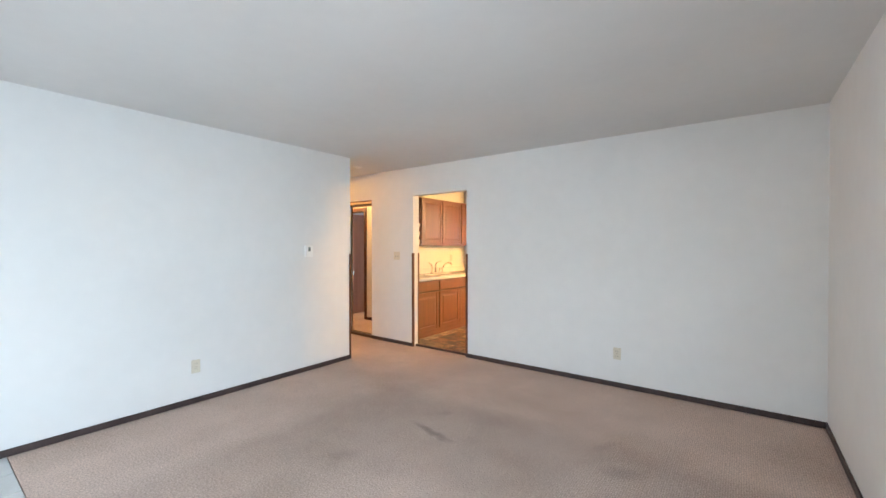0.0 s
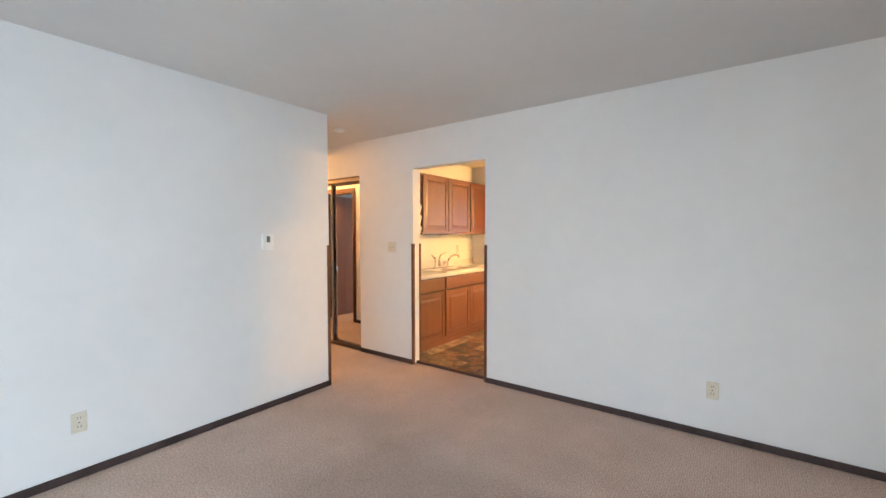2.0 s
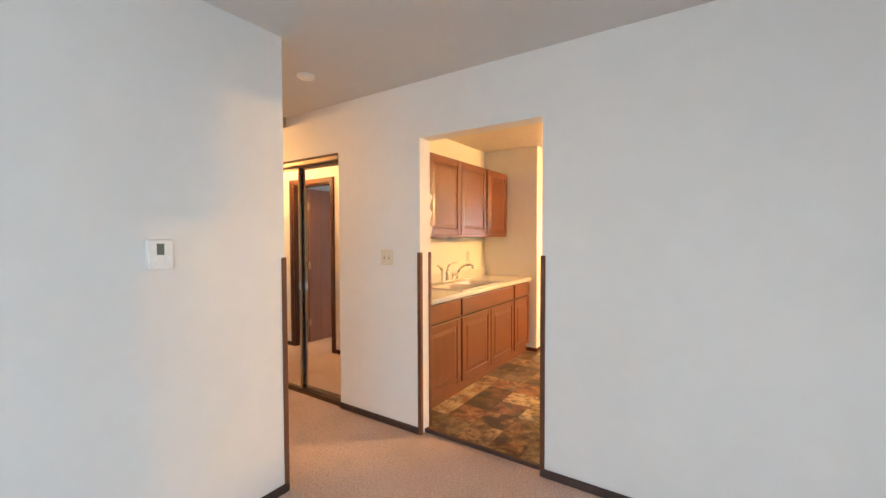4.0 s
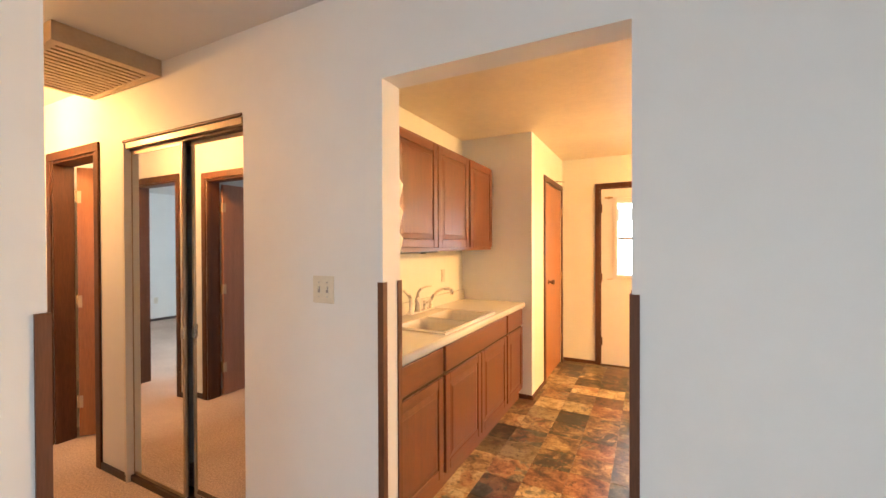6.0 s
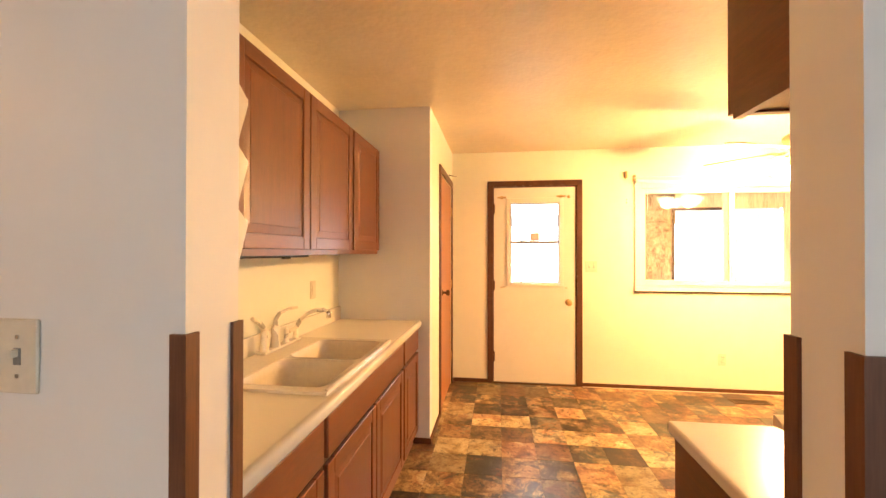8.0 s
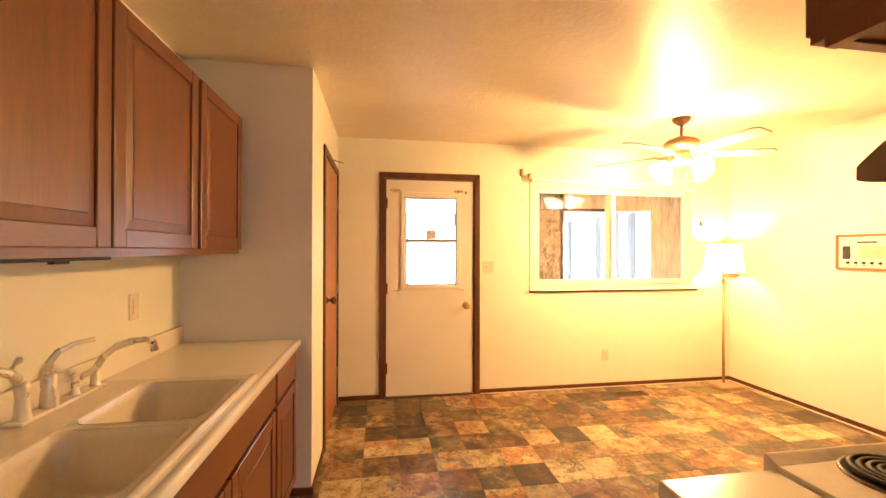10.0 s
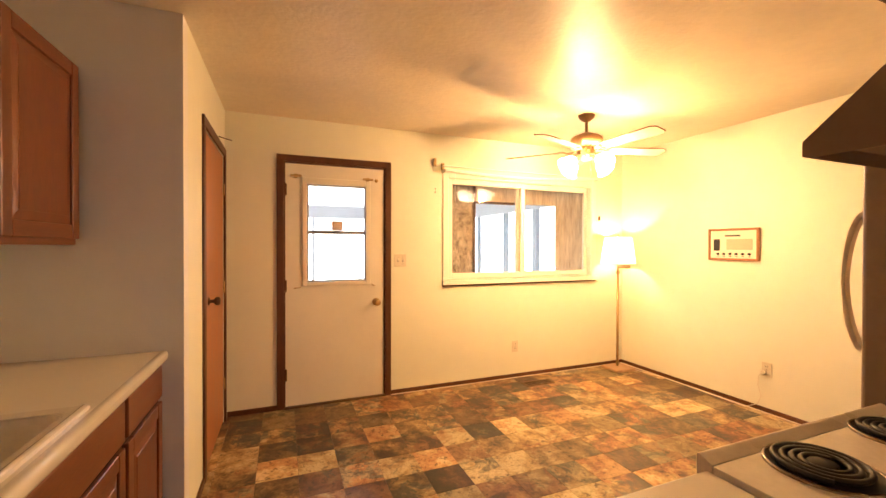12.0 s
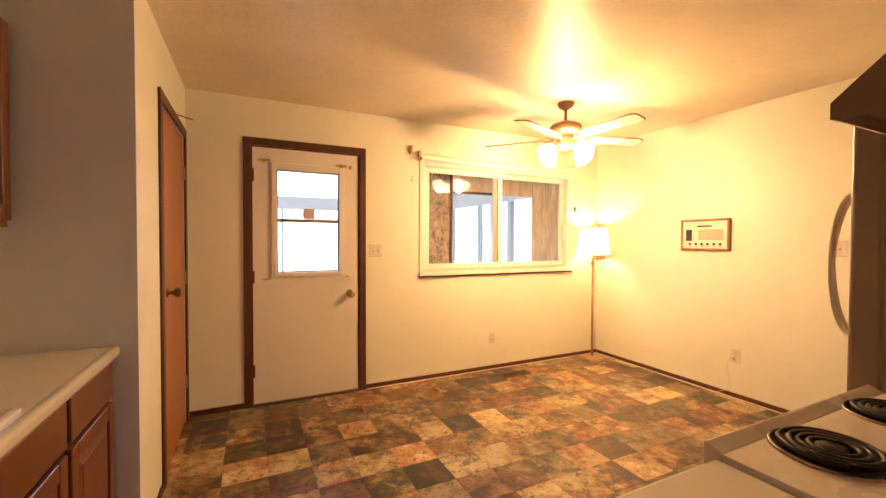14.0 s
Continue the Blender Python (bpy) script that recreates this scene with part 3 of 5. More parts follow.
for x0, x1, y in ((-5.022, -4.490, 4.945), (-4.465, -3.956, 4.978)):
    d = part("sliding_door", boxes((x0 + 0.004, x1 - 0.016, y + 0.003, y + 0.018, 0.03, 1.97)), M_MIRROR, e, "clear mirror panel")
    sw = 0.006 if x0 < -5 else 0.018
    part("stile", boxes((x0, x0 + sw, y, y + 0.018, 0.016, 1.985), bevel=0.002), M_CHAMP, d)
    part("stile", boxes((x1 - 0.018, x1, y, y + 0.018, 0.016, 1.985), bevel=0.003), M_CHAMP, d)
    part("rail", boxes((x0 + 0.018, x1 - 0.018, y, y + 0.018, 0.016, 0.034)), M_CHAMP, d)
    part("rail", boxes((x0 + 0.018, x1 - 0.018, y, y + 0.018, 1.966, 1.985)), M_CHAMP, d)
    part("finger_pull", boxes((x1 - 0.026 if x0 < -5 else x0 - 0.004, x1 + 0.004 if x0 < -5 else x0 + 0.026, y - 0.004, y, 0.90, 0.97), bevel=0.001), M_CHROME, d, "small metal finger pull")
    part("backing", boxes((x0 + 0.002, x1 - 0.002, y + 0.0185, y + 0.024, 0.018, 1.984)), M_BRONZE, d, "dark backing board")

# return-air grille on the hall ceiling
e = thing("return_air_grille", (-5.02, 4.68, H), "tan louvred return air grille on the hall ceiling", "air vent")
vx0, vx1, vy0, vy1, vz = -5.38, -4.62, 4.45, 4.912, 2.350
part("frame", boxes((vx0, vx1, vy0, vy0 + 0.035, vz, H), (vx0, vx1, vy1 - 0.035, vy1, vz, H), (vx0, vx0 + 0.035, vy0 + 0.035, vy1 - 0.035, vz, H),
                    (vx1 - 0.035, vx1, vy0 + 0.035, vy1 - 0.035, vz, H)), M_VENT, e)
part("backing", boxes((vx0 + 0.035, vx1 - 0.035, vy0 + 0.035, vy1 - 0.035, H - 0.012, H - 0.002)), M_VENTD, e)
n = 14
for i in range(n):
    x = vx0 + 0.055 + (vx1 - vx0 - 0.11) * i / (n - 1)
    part("slat", boxes((x - 0.014, x + 0.014, vy0 + 0.035, vy1 - 0.035, vz + 0.006, vz + 0.014)), M_VENT, e)

e = thing("smoke_detector", (-3.69, 4.42, H), "round white smoke detector on the ceiling", "smoke detector")
part("base", lathe(bmesh.new(), (-3.69, 4.42, H), [(0.058, 0), (0.058, -0.008), (0.001, -0.008)]), M_WHITEP, e)
part("cover", lathe(bmesh.new(), (-3.69, 4.42, H), [(0.053, -0.008), (0.049, -0.018), (0.03, -0.023), (0.001, -0.023)]), M_WHITEP, e)
e = thing("hall_ceiling_light", (-5.74, 4.38, H), "lit round glass ceiling light in the hallway", "ceiling light")
part("base", lathe(bmesh.new(), (-5.74, 4.38, H), [(0.09, 0), (0.09, -0.02), (0.001, -0.02)]), M_BRASS, e)
part("globe", lathe(bmesh.new(), (-5.74, 4.38, H), [(0.05, -0.02), (0.075, -0.03), (0.078, -0.05), (0.06, -0.075), (0.001, -0.085)]), M_HALLG, e)

# ---- small wall fixtures ----


def plate(at, face, w, h, label, category, kindof="outlet", mat=None):
    """A wall plate with its sockets or toggles; face is the wall's outward direction."""
    mat = mat or M_ALMOND
    e = thing(kindof if kindof != "switch" else "light_switch", at, label, category)
    n = Vector(face)
    u = Vector((0, 0, 1)).cross(n)

    def slab(u0, u1, z0, z1, d0, d1, bevel=0.0):
        p = [Vector(at) + u * a + n * d for a, d in ((u0, d0), (u1, d1))]
        xs, ys = sorted((p[0].x, p[1].x)), sorted((p[0].y, p[1].y))
        return boxes((*xs, *ys, at[2] + z0, at[2] + z1), bevel=bevel)
    part("plate", slab(-w / 2, w / 2, -h / 2, h / 2, 0.0, 0.006, 0.002), mat, e)
    if kindof == "outlet":
        for z in (-0.024, 0.024):
            s = part("socket", slab(-0.017, 0.017, z - 0.014, z + 0.014, 0.006, 0.009, 0.001), mat, e)
            for q in (-0.007, 0.007):
                part("slot", slab(q - 0.0015, q + 0.0015, z - 0.004, z + 0.007, 0.009, 0.0095), M_DARKP, s)
        part("screw", slab(-0.003, 0.003, -0.003, 0.003, 0.006, 0.0075), M_CHROME, e)
    else:
        k = max(1, round(w / 0.06))
        for i in range(k):
            q = (i - (k - 1) / 2) * 0.046
            s = part("bezel", slab(q - 0.006, q + 0.006, -0.013, 0.013, 0.006, 0.0075), M_GASKET, e)
            part("toggle", slab(q - 0.004, q + 0.004, 0.0, 0.012, 0.0075, 0.017, 0.001), mat, s)
            for z in (-0.03, 0.03):
                part("screw", slab(q - 0.003, q + 0.003, z - 0.003, z + 0.003, 0.006, 0.0072), M_CHROME, e)
    return e


plate((XW, 2.275, 0.30), (1, 0, 0), 0.07, 0.115, "almond plastic wall outlet above the carpet", "outlet")
plate((-0.487, YN, 0.307), (0, -1, 0), 0.07, 0.115, "almond plastic wall outlet above the carpet", "outlet")
plate((-3.437, YN, 1.224), (0, -1, 0), 0.116, 0.115, "almond double light switch on the white wall", "light switch", "switch")
plate((-1.732, KN, 1.235), (0, -1, 0), 0.116, 0.115, "almond double light switch beside the back door", "light switch", "switch")
plate((-0.497, KN, 0.325), (0, -1, 0), 0.07, 0.115, "almond wall outlet under the window", "outlet")
plate((KE, 7.148, 0.355), (-1, 0, 0), 0.075, 0.115, "almond wall outlet with a thin cord", "outlet")
plate((KE, 6.498, 1.28), (-1, 0, 0), 0.07, 0.115, "almond light switch on the kitchen wall", "light switch", "switch")
e = thing("light_switch", (KW, 6.83, 1.14), "almond rocker switch plate over the sink counter", "light switch")
part("cover_plate", boxes((KW, KW + 0.005, 6.795, 6.865, 1.0825, 1.1975), bevel=0.002), M_ALMOND, e)
part("rocker", boxes((KW + 0.005, KW + 0.009, 6.814, 6.846, 1.108, 1.172), bevel=0.0015), M_ALMOND, e)
plate((-10.7, 1.93, 0.37), (1, 0, 0), 0.07, 0.115, "almond wall outlet in the bedroom", "outlet")

e = thing("thermostat", (XW, 3.433, 1.308), "white wall thermostat with a small grey display", "thermostat")
part("body", boxes((XW, XW + 0.026, 3.376, 3.469, 1.243, 1.366), bevel=0.004, seg=2), M_WHITEP, e)
part("display", boxes((XW + 0.026, XW + 0.0275, 3.408, 3.435, 1.303, 1.350)), M_GREYLCD, e, "grey display")
for z in (1.312, 1.338):
    part("button", boxes((XW + 0.026, XW + 0.029, 3.440, 3.453, z - 0.007, z + 0.007), bevel=0.001), M_WHITEP, e)

# ---- kitchen: sink run ----
CT, CF = 0.885, -3.228           # counter height and front edge


def cabinet_door(parent, face, u0, u1, z0, z1, along="y", sign=1, arch=0.0, name="door"):
    """A raised-panel door on a face plane: two stiles, two rails, a bevelled panel."""
    w, d = 0.057, 0.019

    def bx(a, b, c0, c1, d0, d1):
        f0, f1 = sorted((face + sign * d0, face + sign * d1))
        return (f0, f1, a, b, c0, c1) if along == "y" else (a, b, f0, f1, c0, c1)
    door = part(name, boxes(bx(u0 + 0.002, u1 - 0.002, z0 + 0.002, z1 - 0.002, 0.0, 0.003)), M_CABIN, parent)
    for a, b in ((u0, u0 + w), (u1 - w, u1)):
        part("stile", boxes(bx(a, b, z0, z1, 0.003, d), bevel=0.004, seg=2), M_CAB, door)
    for a, b in ((z0, z0 + w), (z1 - w, z1)):
        part("rail", boxes(bx(u0 + w, u1 - w, a, b, 0.003, d - 0.001), bevel=0.003), M_CABH, door)
    # raised field with sloping margins
    bm = bmesh.new()
    i0, i1, j0, j1 = u0 + w + 0.001, u1 - w - 0.001, z0 + w + 0.001, z1 - w - 0.001
    s = 0.032

    def vert(u, z, dd):
        f = face + sign * dd
        return bm.verts.new((f, u, z) if along == "y" else (u, f, z))
    lo = [vert(u, z, 0.011) for u, z in ((i0, j0), (i1, j0), (i1, j1), (i0, j1))]
    mi = [vert(u, z, 0.0165) for u, z in ((i0 + s, j0 + s), (i1 - s, j0 + s), (i1 - s, j1 - s), (i0 + s, j1 - s))]
    hi = [vert(u, z, 0.0185) for u, z in ((i0 + s + 0.002, j0 + s + 0.002), (i1 - s - 0.002, j0 + s + 0.002), (i1 - s - 0.002, j1 - s - 0.002), (i0 + s + 0.002, j1 - s - 0.002))]
    for A, B in ((lo, mi), (mi, hi)):
        for k in range(4):
            bm.faces.new((A[k], A[(k + 1) % 4], B[(k + 1) % 4], B[k]))
    bm.faces.new(hi)
    part("panel", bm, M_CAB, door)
    return door


def drawer_front(parent, face, u0, u1, z0, z1, along="y", sign=1):
    f0, f1 = sorted((face, face + sign * 0.019))
    b = (f0, f1, u0, u1, z0, z1) if along == "y" else (u0, u1, f0, f1, z0, z1)
    return part("drawer_front", boxes(b, bevel=0.006, seg=2), M_CABH, parent)


FACE = -3.265
ZD = 0.675
for y0, y1, nd, what in ((5.045, 5.665, 1, "wooden base cabinet with one drawer and a raised-panel door"),
                         (5.665, 6.785, 2, "wooden sink base cabinet with two raised-panel doors"),
                         (6.785, 7.238, 1, "narrow wooden base cabinet with a drawer beside the pantry")):
    e = thing("base_cabinet", (KW + 0.3, (y0 + y1) / 2, 0), what, "cabinet", "cabinets under the sink counter")
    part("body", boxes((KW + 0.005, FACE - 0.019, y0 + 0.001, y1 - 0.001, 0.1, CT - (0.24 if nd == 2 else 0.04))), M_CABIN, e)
    # frame in the darker wood, so the gaps round the doors look shadowed
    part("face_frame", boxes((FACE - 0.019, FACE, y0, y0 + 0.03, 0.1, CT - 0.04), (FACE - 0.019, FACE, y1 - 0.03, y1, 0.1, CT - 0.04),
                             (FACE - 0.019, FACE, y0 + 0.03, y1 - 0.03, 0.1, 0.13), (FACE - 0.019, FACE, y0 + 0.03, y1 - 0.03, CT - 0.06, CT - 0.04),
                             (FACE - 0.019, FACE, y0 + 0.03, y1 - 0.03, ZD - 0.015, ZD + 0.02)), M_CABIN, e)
    part("toe_kick", boxes((KW + 0.005, FACE - 0.022, y0, y1, 0.0, 0.1)), M_CABH, e)
    g = 0.014
    drawer_front(e, FACE, y0 + g, y1 - g, ZD + 0.012, CT - 0.052)
    w = (y1 - y0 - 2 * g - (nd - 1) * 0.008) / nd
    for k in range(nd):
        a = y0 + g + k * (w + 0.008)
        cabinet_door(e, FACE, a, a + w, 0.105, ZD - 0.008)

# worktop with an opening for the sink
SX0, SX1, SY0, SY1 = -3.812, -3.29, 5.73, 6.55
e = thing("worktop", (-3.55, 6.15, CT), "cream laminate worktop with a rolled front edge and backsplash", "counter")
part("slab", boxes((KW, SX0, 5.045, PY, CT - 0.038, CT), (SX1, CF - 0.018, 5.045, PY, CT - 0.038, CT),
                   (SX0, SX1, 5.045, SY0, CT - 0.038, CT), (SX0, SX1, SY1, PY, CT - 0.038, CT)), M_LAM, e)
nose = bmesh.new()
prof = [(CF - 0.018, CT - 0.038), (CF - 0.004, CT - 0.038), (CF, CT - 0.030), (CF, CT - 0.010), (CF - 0.003, CT - 0.002), (CF - 0.010, CT + 0.003), (CF - 0.018, CT + 0.003), (CF - 0.030, CT)]
ra = [[nose.verts.new((x, y, z)) for x, z in prof] for y in (5.045, PY - 0.012)]
for k in range(len(prof) - 1):
    nose.faces.new((ra[0][k], ra[0][k + 1], ra[1][k + 1], ra[1][k])).smooth = True
for r in ra:
    nose.faces.new(r)
part("front_edge", nose, M_LAM, e)
part("backsplash", boxes((KW, KW + 0.02, 5.045, PY, CT, CT + 0.095), bevel=0.004, seg=2), M_LAM, e)

e = thing("kitchen_sink", (-3.5, 6.2, CT), "almond double-bowl drop-in kitchen sink", "sink")


def bowl(y0, y1, x0=-3.655, x1=-3.305, depth=0.17):
    """One basin: rounded walls that fall from the deck."""
    bm = bmesh.new()
    rings = []
    for k, (ins, dz) in enumerate(((-0.006, 0.006), (0.0, 0.0), (0.006, -0.03), (0.018, -depth + 0.03), (0.035, -depth + 0.008), (0.06, -depth))):
        ring = []
        r = 0.055
        for cx, cy, a0 in ((x1 - ins - r, y1 - ins - r, 0), (x0 + ins + r, y1 - ins - r, 90), (x0 + ins + r, y0 + ins + r, 180), (x1 - ins - r, y0 + ins + r, 270)):
            for s in range(7):
                a = radians(a0 + s * 15)
                ring.append(bm.verts.new((cx + r * math.cos(a), cy + r * math.sin(a), CT + 0.006 + dz)))
        rings.append(ring)
    m = len(rings[0])
    for a, b in zip(rings, rings[1:]):
        for j in range(m):
            bm.faces.new((a[j], a[(j + 1) % m], b[(j + 1) % m], b[j])).smooth = True
    bm.faces.new(rings[-1])
    return bm


B1, B2 = (5.765, 6.115), (6.15, 6.515)
deck = boxes((SX0 - 0.012, -3.655, SY0 - 0.012, SY1 + 0.012, CT, CT + 0.011), (-3.305, SX1 + 0.02, SY0 - 0.012, SY1 + 0.012, CT, CT + 0.011),
             (-3.655, -3.305, SY0 - 0.012, B1[0], CT, CT + 0.011), (-3.655, -3.305, B1[1], B2[0], CT, CT + 0.009), (-3.655, -3.305, B2[1], SY1 + 0.012, CT, CT + 0.011))
for cx, cy, y0, y1 in ((0, 0, *B1), (0, 0, *B2)):
    for qx, sx in ((-3.655, 1), (-3.305, -1)):
        for qy, sy in ((y0, 1), (y1, -1)):
            ring = [(qx, qy)] + [(qx + sx * 0.055 - sx * 0.055 * math.cos(radians(a)), qy + sy * 0.055 - sy * 0.055 * math.sin(radians(a))) for a in range(0, 91, 15)]
            vs = [deck.verts.new((x, y, CT + 0.0095)) for x, y in ring]
            deck.faces.new(vs)
part("rim", deck, M_SINK, e)
for y0, y1 in (B1, B2):
    b = part("bowl", bowl(y0, y1), M_SINK, e)
    part("drain", lathe(bmesh.new(), (-3.48, (y0 + y1) / 2, CT - 0.1645), [(0.042, 0.0), (0.038, 0.003), (0.02, 0.001), (0.001, 0.0)]), M_CHROME, b, "steel drain")
rear = part("front_lip", tube(bmesh.new(), [(SX1 + 0.012, SY0, CT + 0.010), (SX1 + 0.012, SY1, CT + 0.010)], 0.008, 8), M_SINK, e)

e = thing("faucet", (-3.785, 6.31, CT), "kitchen faucet with a curved spout, tall lever and side sprayer", "faucet")
Z0 = CT + 0.011
part("deck_plate", boxes((-3.816, -3.762, 6.145, 6.50, Z0, Z0 + 0.014), bevel=0.006, seg=2), M_SINK, e)
part("body", lathe(bmesh.new(), (-3.785, 6.27, Z0 + 0.012), [(0.024, 0), (0.021, 0.05), (0.021, 0.095), (0.017, 0.105), (0.001, 0.108)]), M_FAUCET, e)
part("lever", tube(bmesh.new(), [(-3.785, 6.265, Z0 + 0.10), (-3.782, 6.265, Z0 + 0.15), (-3.77, 6.28, Z0 + 0.178), (-3.74, 6.305, Z0 + 0.198), (-3.70, 6.333, Z0 + 0.204)],
                   [0.013, 0.010, 0.009, 0.008, 0.008], 10), M_FAUCET, e)
part("spout_base", lathe(bmesh.new(), (-3.785, 6.47, Z0 + 0.012), [(0.020, 0), (0.014, 0.012), (0.012, 0.055), (0.001, 0.06)]), M_FAUCET, e)
part("valve_post", lathe(bmesh.new(), (-3.785, 6.375, Z0 + 0.012), [(0.016, 0), (0.011, 0.012), (0.011, 0.06), (0.015, 0.066), (0.001, 0.078)]), M_FAUCET, e)
part("spout", tube(bmesh.new(), [(-3.785, 6.40, Z0 + 0.062), (-3.775, 6.455, Z0 + 0.075), (-3.745, 6.448, Z0 + 0.118), (-3.70, 6.44, Z0 + 0.155), (-3.65, 6.435, Z0 + 0.173), (-3.60, 6.434, Z0 + 0.178), (-3.582, 6.436, Z0 + 0.168)],
                   [0.010, 0.012, 0.0115, 0.011, 0.0105, 0.010, 0.010], 12), M_FAUCET, e)
part("aerator", tube(bmesh.new(), [(-3.582, 6.436, Z0 + 0.172), (-3.578, 6.44, Z0 + 0.136)], 0.0125, 12), M_CHROME, e, "chrome aerator")
s = part("side_sprayer", lathe(bmesh.new(), (-3.785, 6.175, Z0 + 0.012), [(0.022, 0), (0.018, 0.03), (0.016, 0.06), (0.018, 0.09), (0.017, 0.105), (0.001, 0.11)]), M_FAUCET, e)
part("spray_head", tube(bmesh.new(), [(-3.785, 6.175, Z0 + 0.11), (-3.785, 6.14, Z0 + 0.15), (-3.78, 6.07, Z0 + 0.185)], [0.015, 0.012, 0.009], 10), M_FAUCET, s)

# wall cabinets
UF = -3.552
for y0, y1, nd, what in ((5.575, 6.69, 2, "wooden wall cabinet with two raised-panel doors over the sink"), (6.69, 7.222, 1, "wooden wall cabinet with one raised-panel door")):
    e = thing("wall_cabinet", (KW + 0.15, (y0 + y1) / 2, 1.37), what, "cabinet", "wall cabinets over the sink")
    part("body", boxes((KW, UF - 0.019, y0 + 0.001, y1 - 0.001, 1.375, 2.13)), M_CAB, e)
    # the stile at the unit joint has gap shadow in its colour
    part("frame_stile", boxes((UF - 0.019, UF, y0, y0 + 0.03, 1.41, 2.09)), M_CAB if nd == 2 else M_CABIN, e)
    part("face_frame", boxes((UF - 0.019, UF, y1 - 0.03, y1, 1.37, 2.13), (UF - 0.019, UF, y0, y1 - 0.03, 1.37, 1.41),
                             (UF - 0.019, UF, y0, y1 - 0.03, 2.09, 2.13)), M_CAB, e)
    g = 0.014
    w = (y1 - y0 - 2 * g - (nd - 1) * 0.01) / nd
    for k in range(nd):
        a = y0 + g + k * (w + 0.01)
        cabinet_door(e, UF, a, a + w, 1.395, 2.115)
e = thing("under_cabinet_light", (-3.62, 5.9, 1.37), "slim dark under-cabinet light fixture, off", "light fixture")
part("housing", boxes((-3.68, -3.575, 5.60, 6.20, 1.360, 1.37), bevel=0.002), M_COIL, e)
part("switch", boxes((-3.60, -3.585, 6.0, 6.05, 1.353, 1.360)), M_COIL, e)

# letter rack on the wall beside the opening
e = thing("letter_rack", (-3.24, KY, 1.54), "cream three-pocket letter rack on the kitchen wall", "letter rack")
part("backboard", boxes((-3.33, -3.150, KY, KY + 0.008, 1.33, 1.75), bevel=0.002), M_ALMOND, e)
for z in (1.675, 1.56, 1.445):
    bm = bmesh.new()
    ring = [(KY + 0.008, z - 0.10), (KY + 0.018, z - 0.10), (KY + 0.052, z - 0.01), (KY + 0.050, z), (KY + 0.042, z), (KY + 0.016, z - 0.088), (KY + 0.008, z - 0.088)]
    ends = [[bm.verts.new((x, yy, zz)) for yy, zz in ring] for x in (-3.325, -3.150)]
    for q in range(len(ring)):
        bm.faces.new((ends[0][q], ends[0][(q + 1) % len(ring)], ends[1][(q + 1) % len(ring)], ends[1][q]))
    bm.faces.new(ends[0])
    bm.faces.new(ends[1])
    p = part("pocket", bm, M_ALMOND, e)
    for x0, x1 in ((-3.325, -3.320), (-3.155, -3.149)):
        sd = bmesh.new()
        tri = [(KY + 0.008, z - 0.095), (KY + 0.018, z - 0.10), (KY + 0.050, z - 0.004), (KY + 0.008, z + 0.03)]
        en = [[sd.verts.new((x, yy, zz)) for yy, zz in tri] for x in (x0, x1)]
        for q in range(4):
            sd.faces.new((en[0][q], en[0][(q + 1) % 4], en[1][(q + 1) % 4], en[1][q]))
        sd.faces.new(en[0])
        sd.faces.new(en[1])
        part("side", sd, M_ALMOND, p)

# ---- kitchen: range run ----
RF = 5.655
e = thing("base_cabinet", (-2.03, 5.34, 0), "narrow dark wooden base cabinet beside the stove", "cabinet")
part("body", boxes((-2.165, -1.895, KY + 0.005, RF - 0.019, 0.1, CT - 0.038)), M_CABH, e)
part("face_frame", boxes((-2.165, -2.135, RF - 0.019, RF, 0.1, CT - 0.038), (-1.925, -1.895, RF - 0.019, RF, 0.1, CT - 0.038), (-2.135, -1.925, RF - 0.019, RF, 0.1, 0.13),
                         (-2.135, -1.925, RF - 0.019, RF, ZD - 0.015, ZD + 0.02), (-2.135, -1.925, RF - 0.019, RF, CT - 0.06, CT - 0.038)), M_CAB, e)
part("toe_kick", boxes((-2.165, -1.895, KY + 0.005, RF - 0.022, 0.0, 0.1)), M_CABH, e)
drawer_front(e, RF, -2.152, -1.908, ZD + 0.012, CT - 0.052, "x", 1)
cabinet_door(e, RF, -2.152, -1.908, 0.125, ZD - 0.008, "x", 1)
e = thing("worktop", (-2.03, 5.36, CT), "short cream laminate worktop beside the stove", "counter")
part("slab", boxes((-2.180, -1.882, KY, 5.670, CT - 0.038, CT), bevel=0.008, seg=3), M_LAM, e)
part("backsplash", boxes((-2.180, -1.882, KY, KY + 0.02, CT, CT + 0.095), bevel=0.004), M_LAM, e)

SL, SR, SF, ST = -1.878, -1.105, 5.695, 0.908
e = thing("stove", (-1.51, 5.37, 0), "cream enamel electric coil stove with four burners", "stove")
part("body", boxes((SL + 0.004, SR - 0.004, KY + 0.01, SF - 0.045, 0.09, ST - 0.061)), M_STOVE, e)
part("plinth", boxes((SL + 0.02, SR - 0.02, KY + 0.05, SF - 0.09, 0.0, 0.09)), M_DARKP, e)
ct = part("cooktop", boxes((SL, SR, KY + 0.01, SF - 0.036, ST - 0.06, ST - 0.013), bevel=0.002, seg=2), M_STOVE, e)
edge = bmesh.new()
sec = [(0.0, -0.060), (0.0, -0.002), (0.002, 0.0), (0.006, 0.0), (0.011, -0.002), (0.034, -0.0125), (0.034, -0.060)]
cols = [[edge.verts.new((x, SF - d, ST + z)) for d, z in sec] for x in (SL, SR)]
for q in range(len(sec)):
    edge.faces.new((cols[0][q], cols[0][(q + 1) % len(sec)], cols[1][(q + 1) % len(sec)], cols[1][q]))
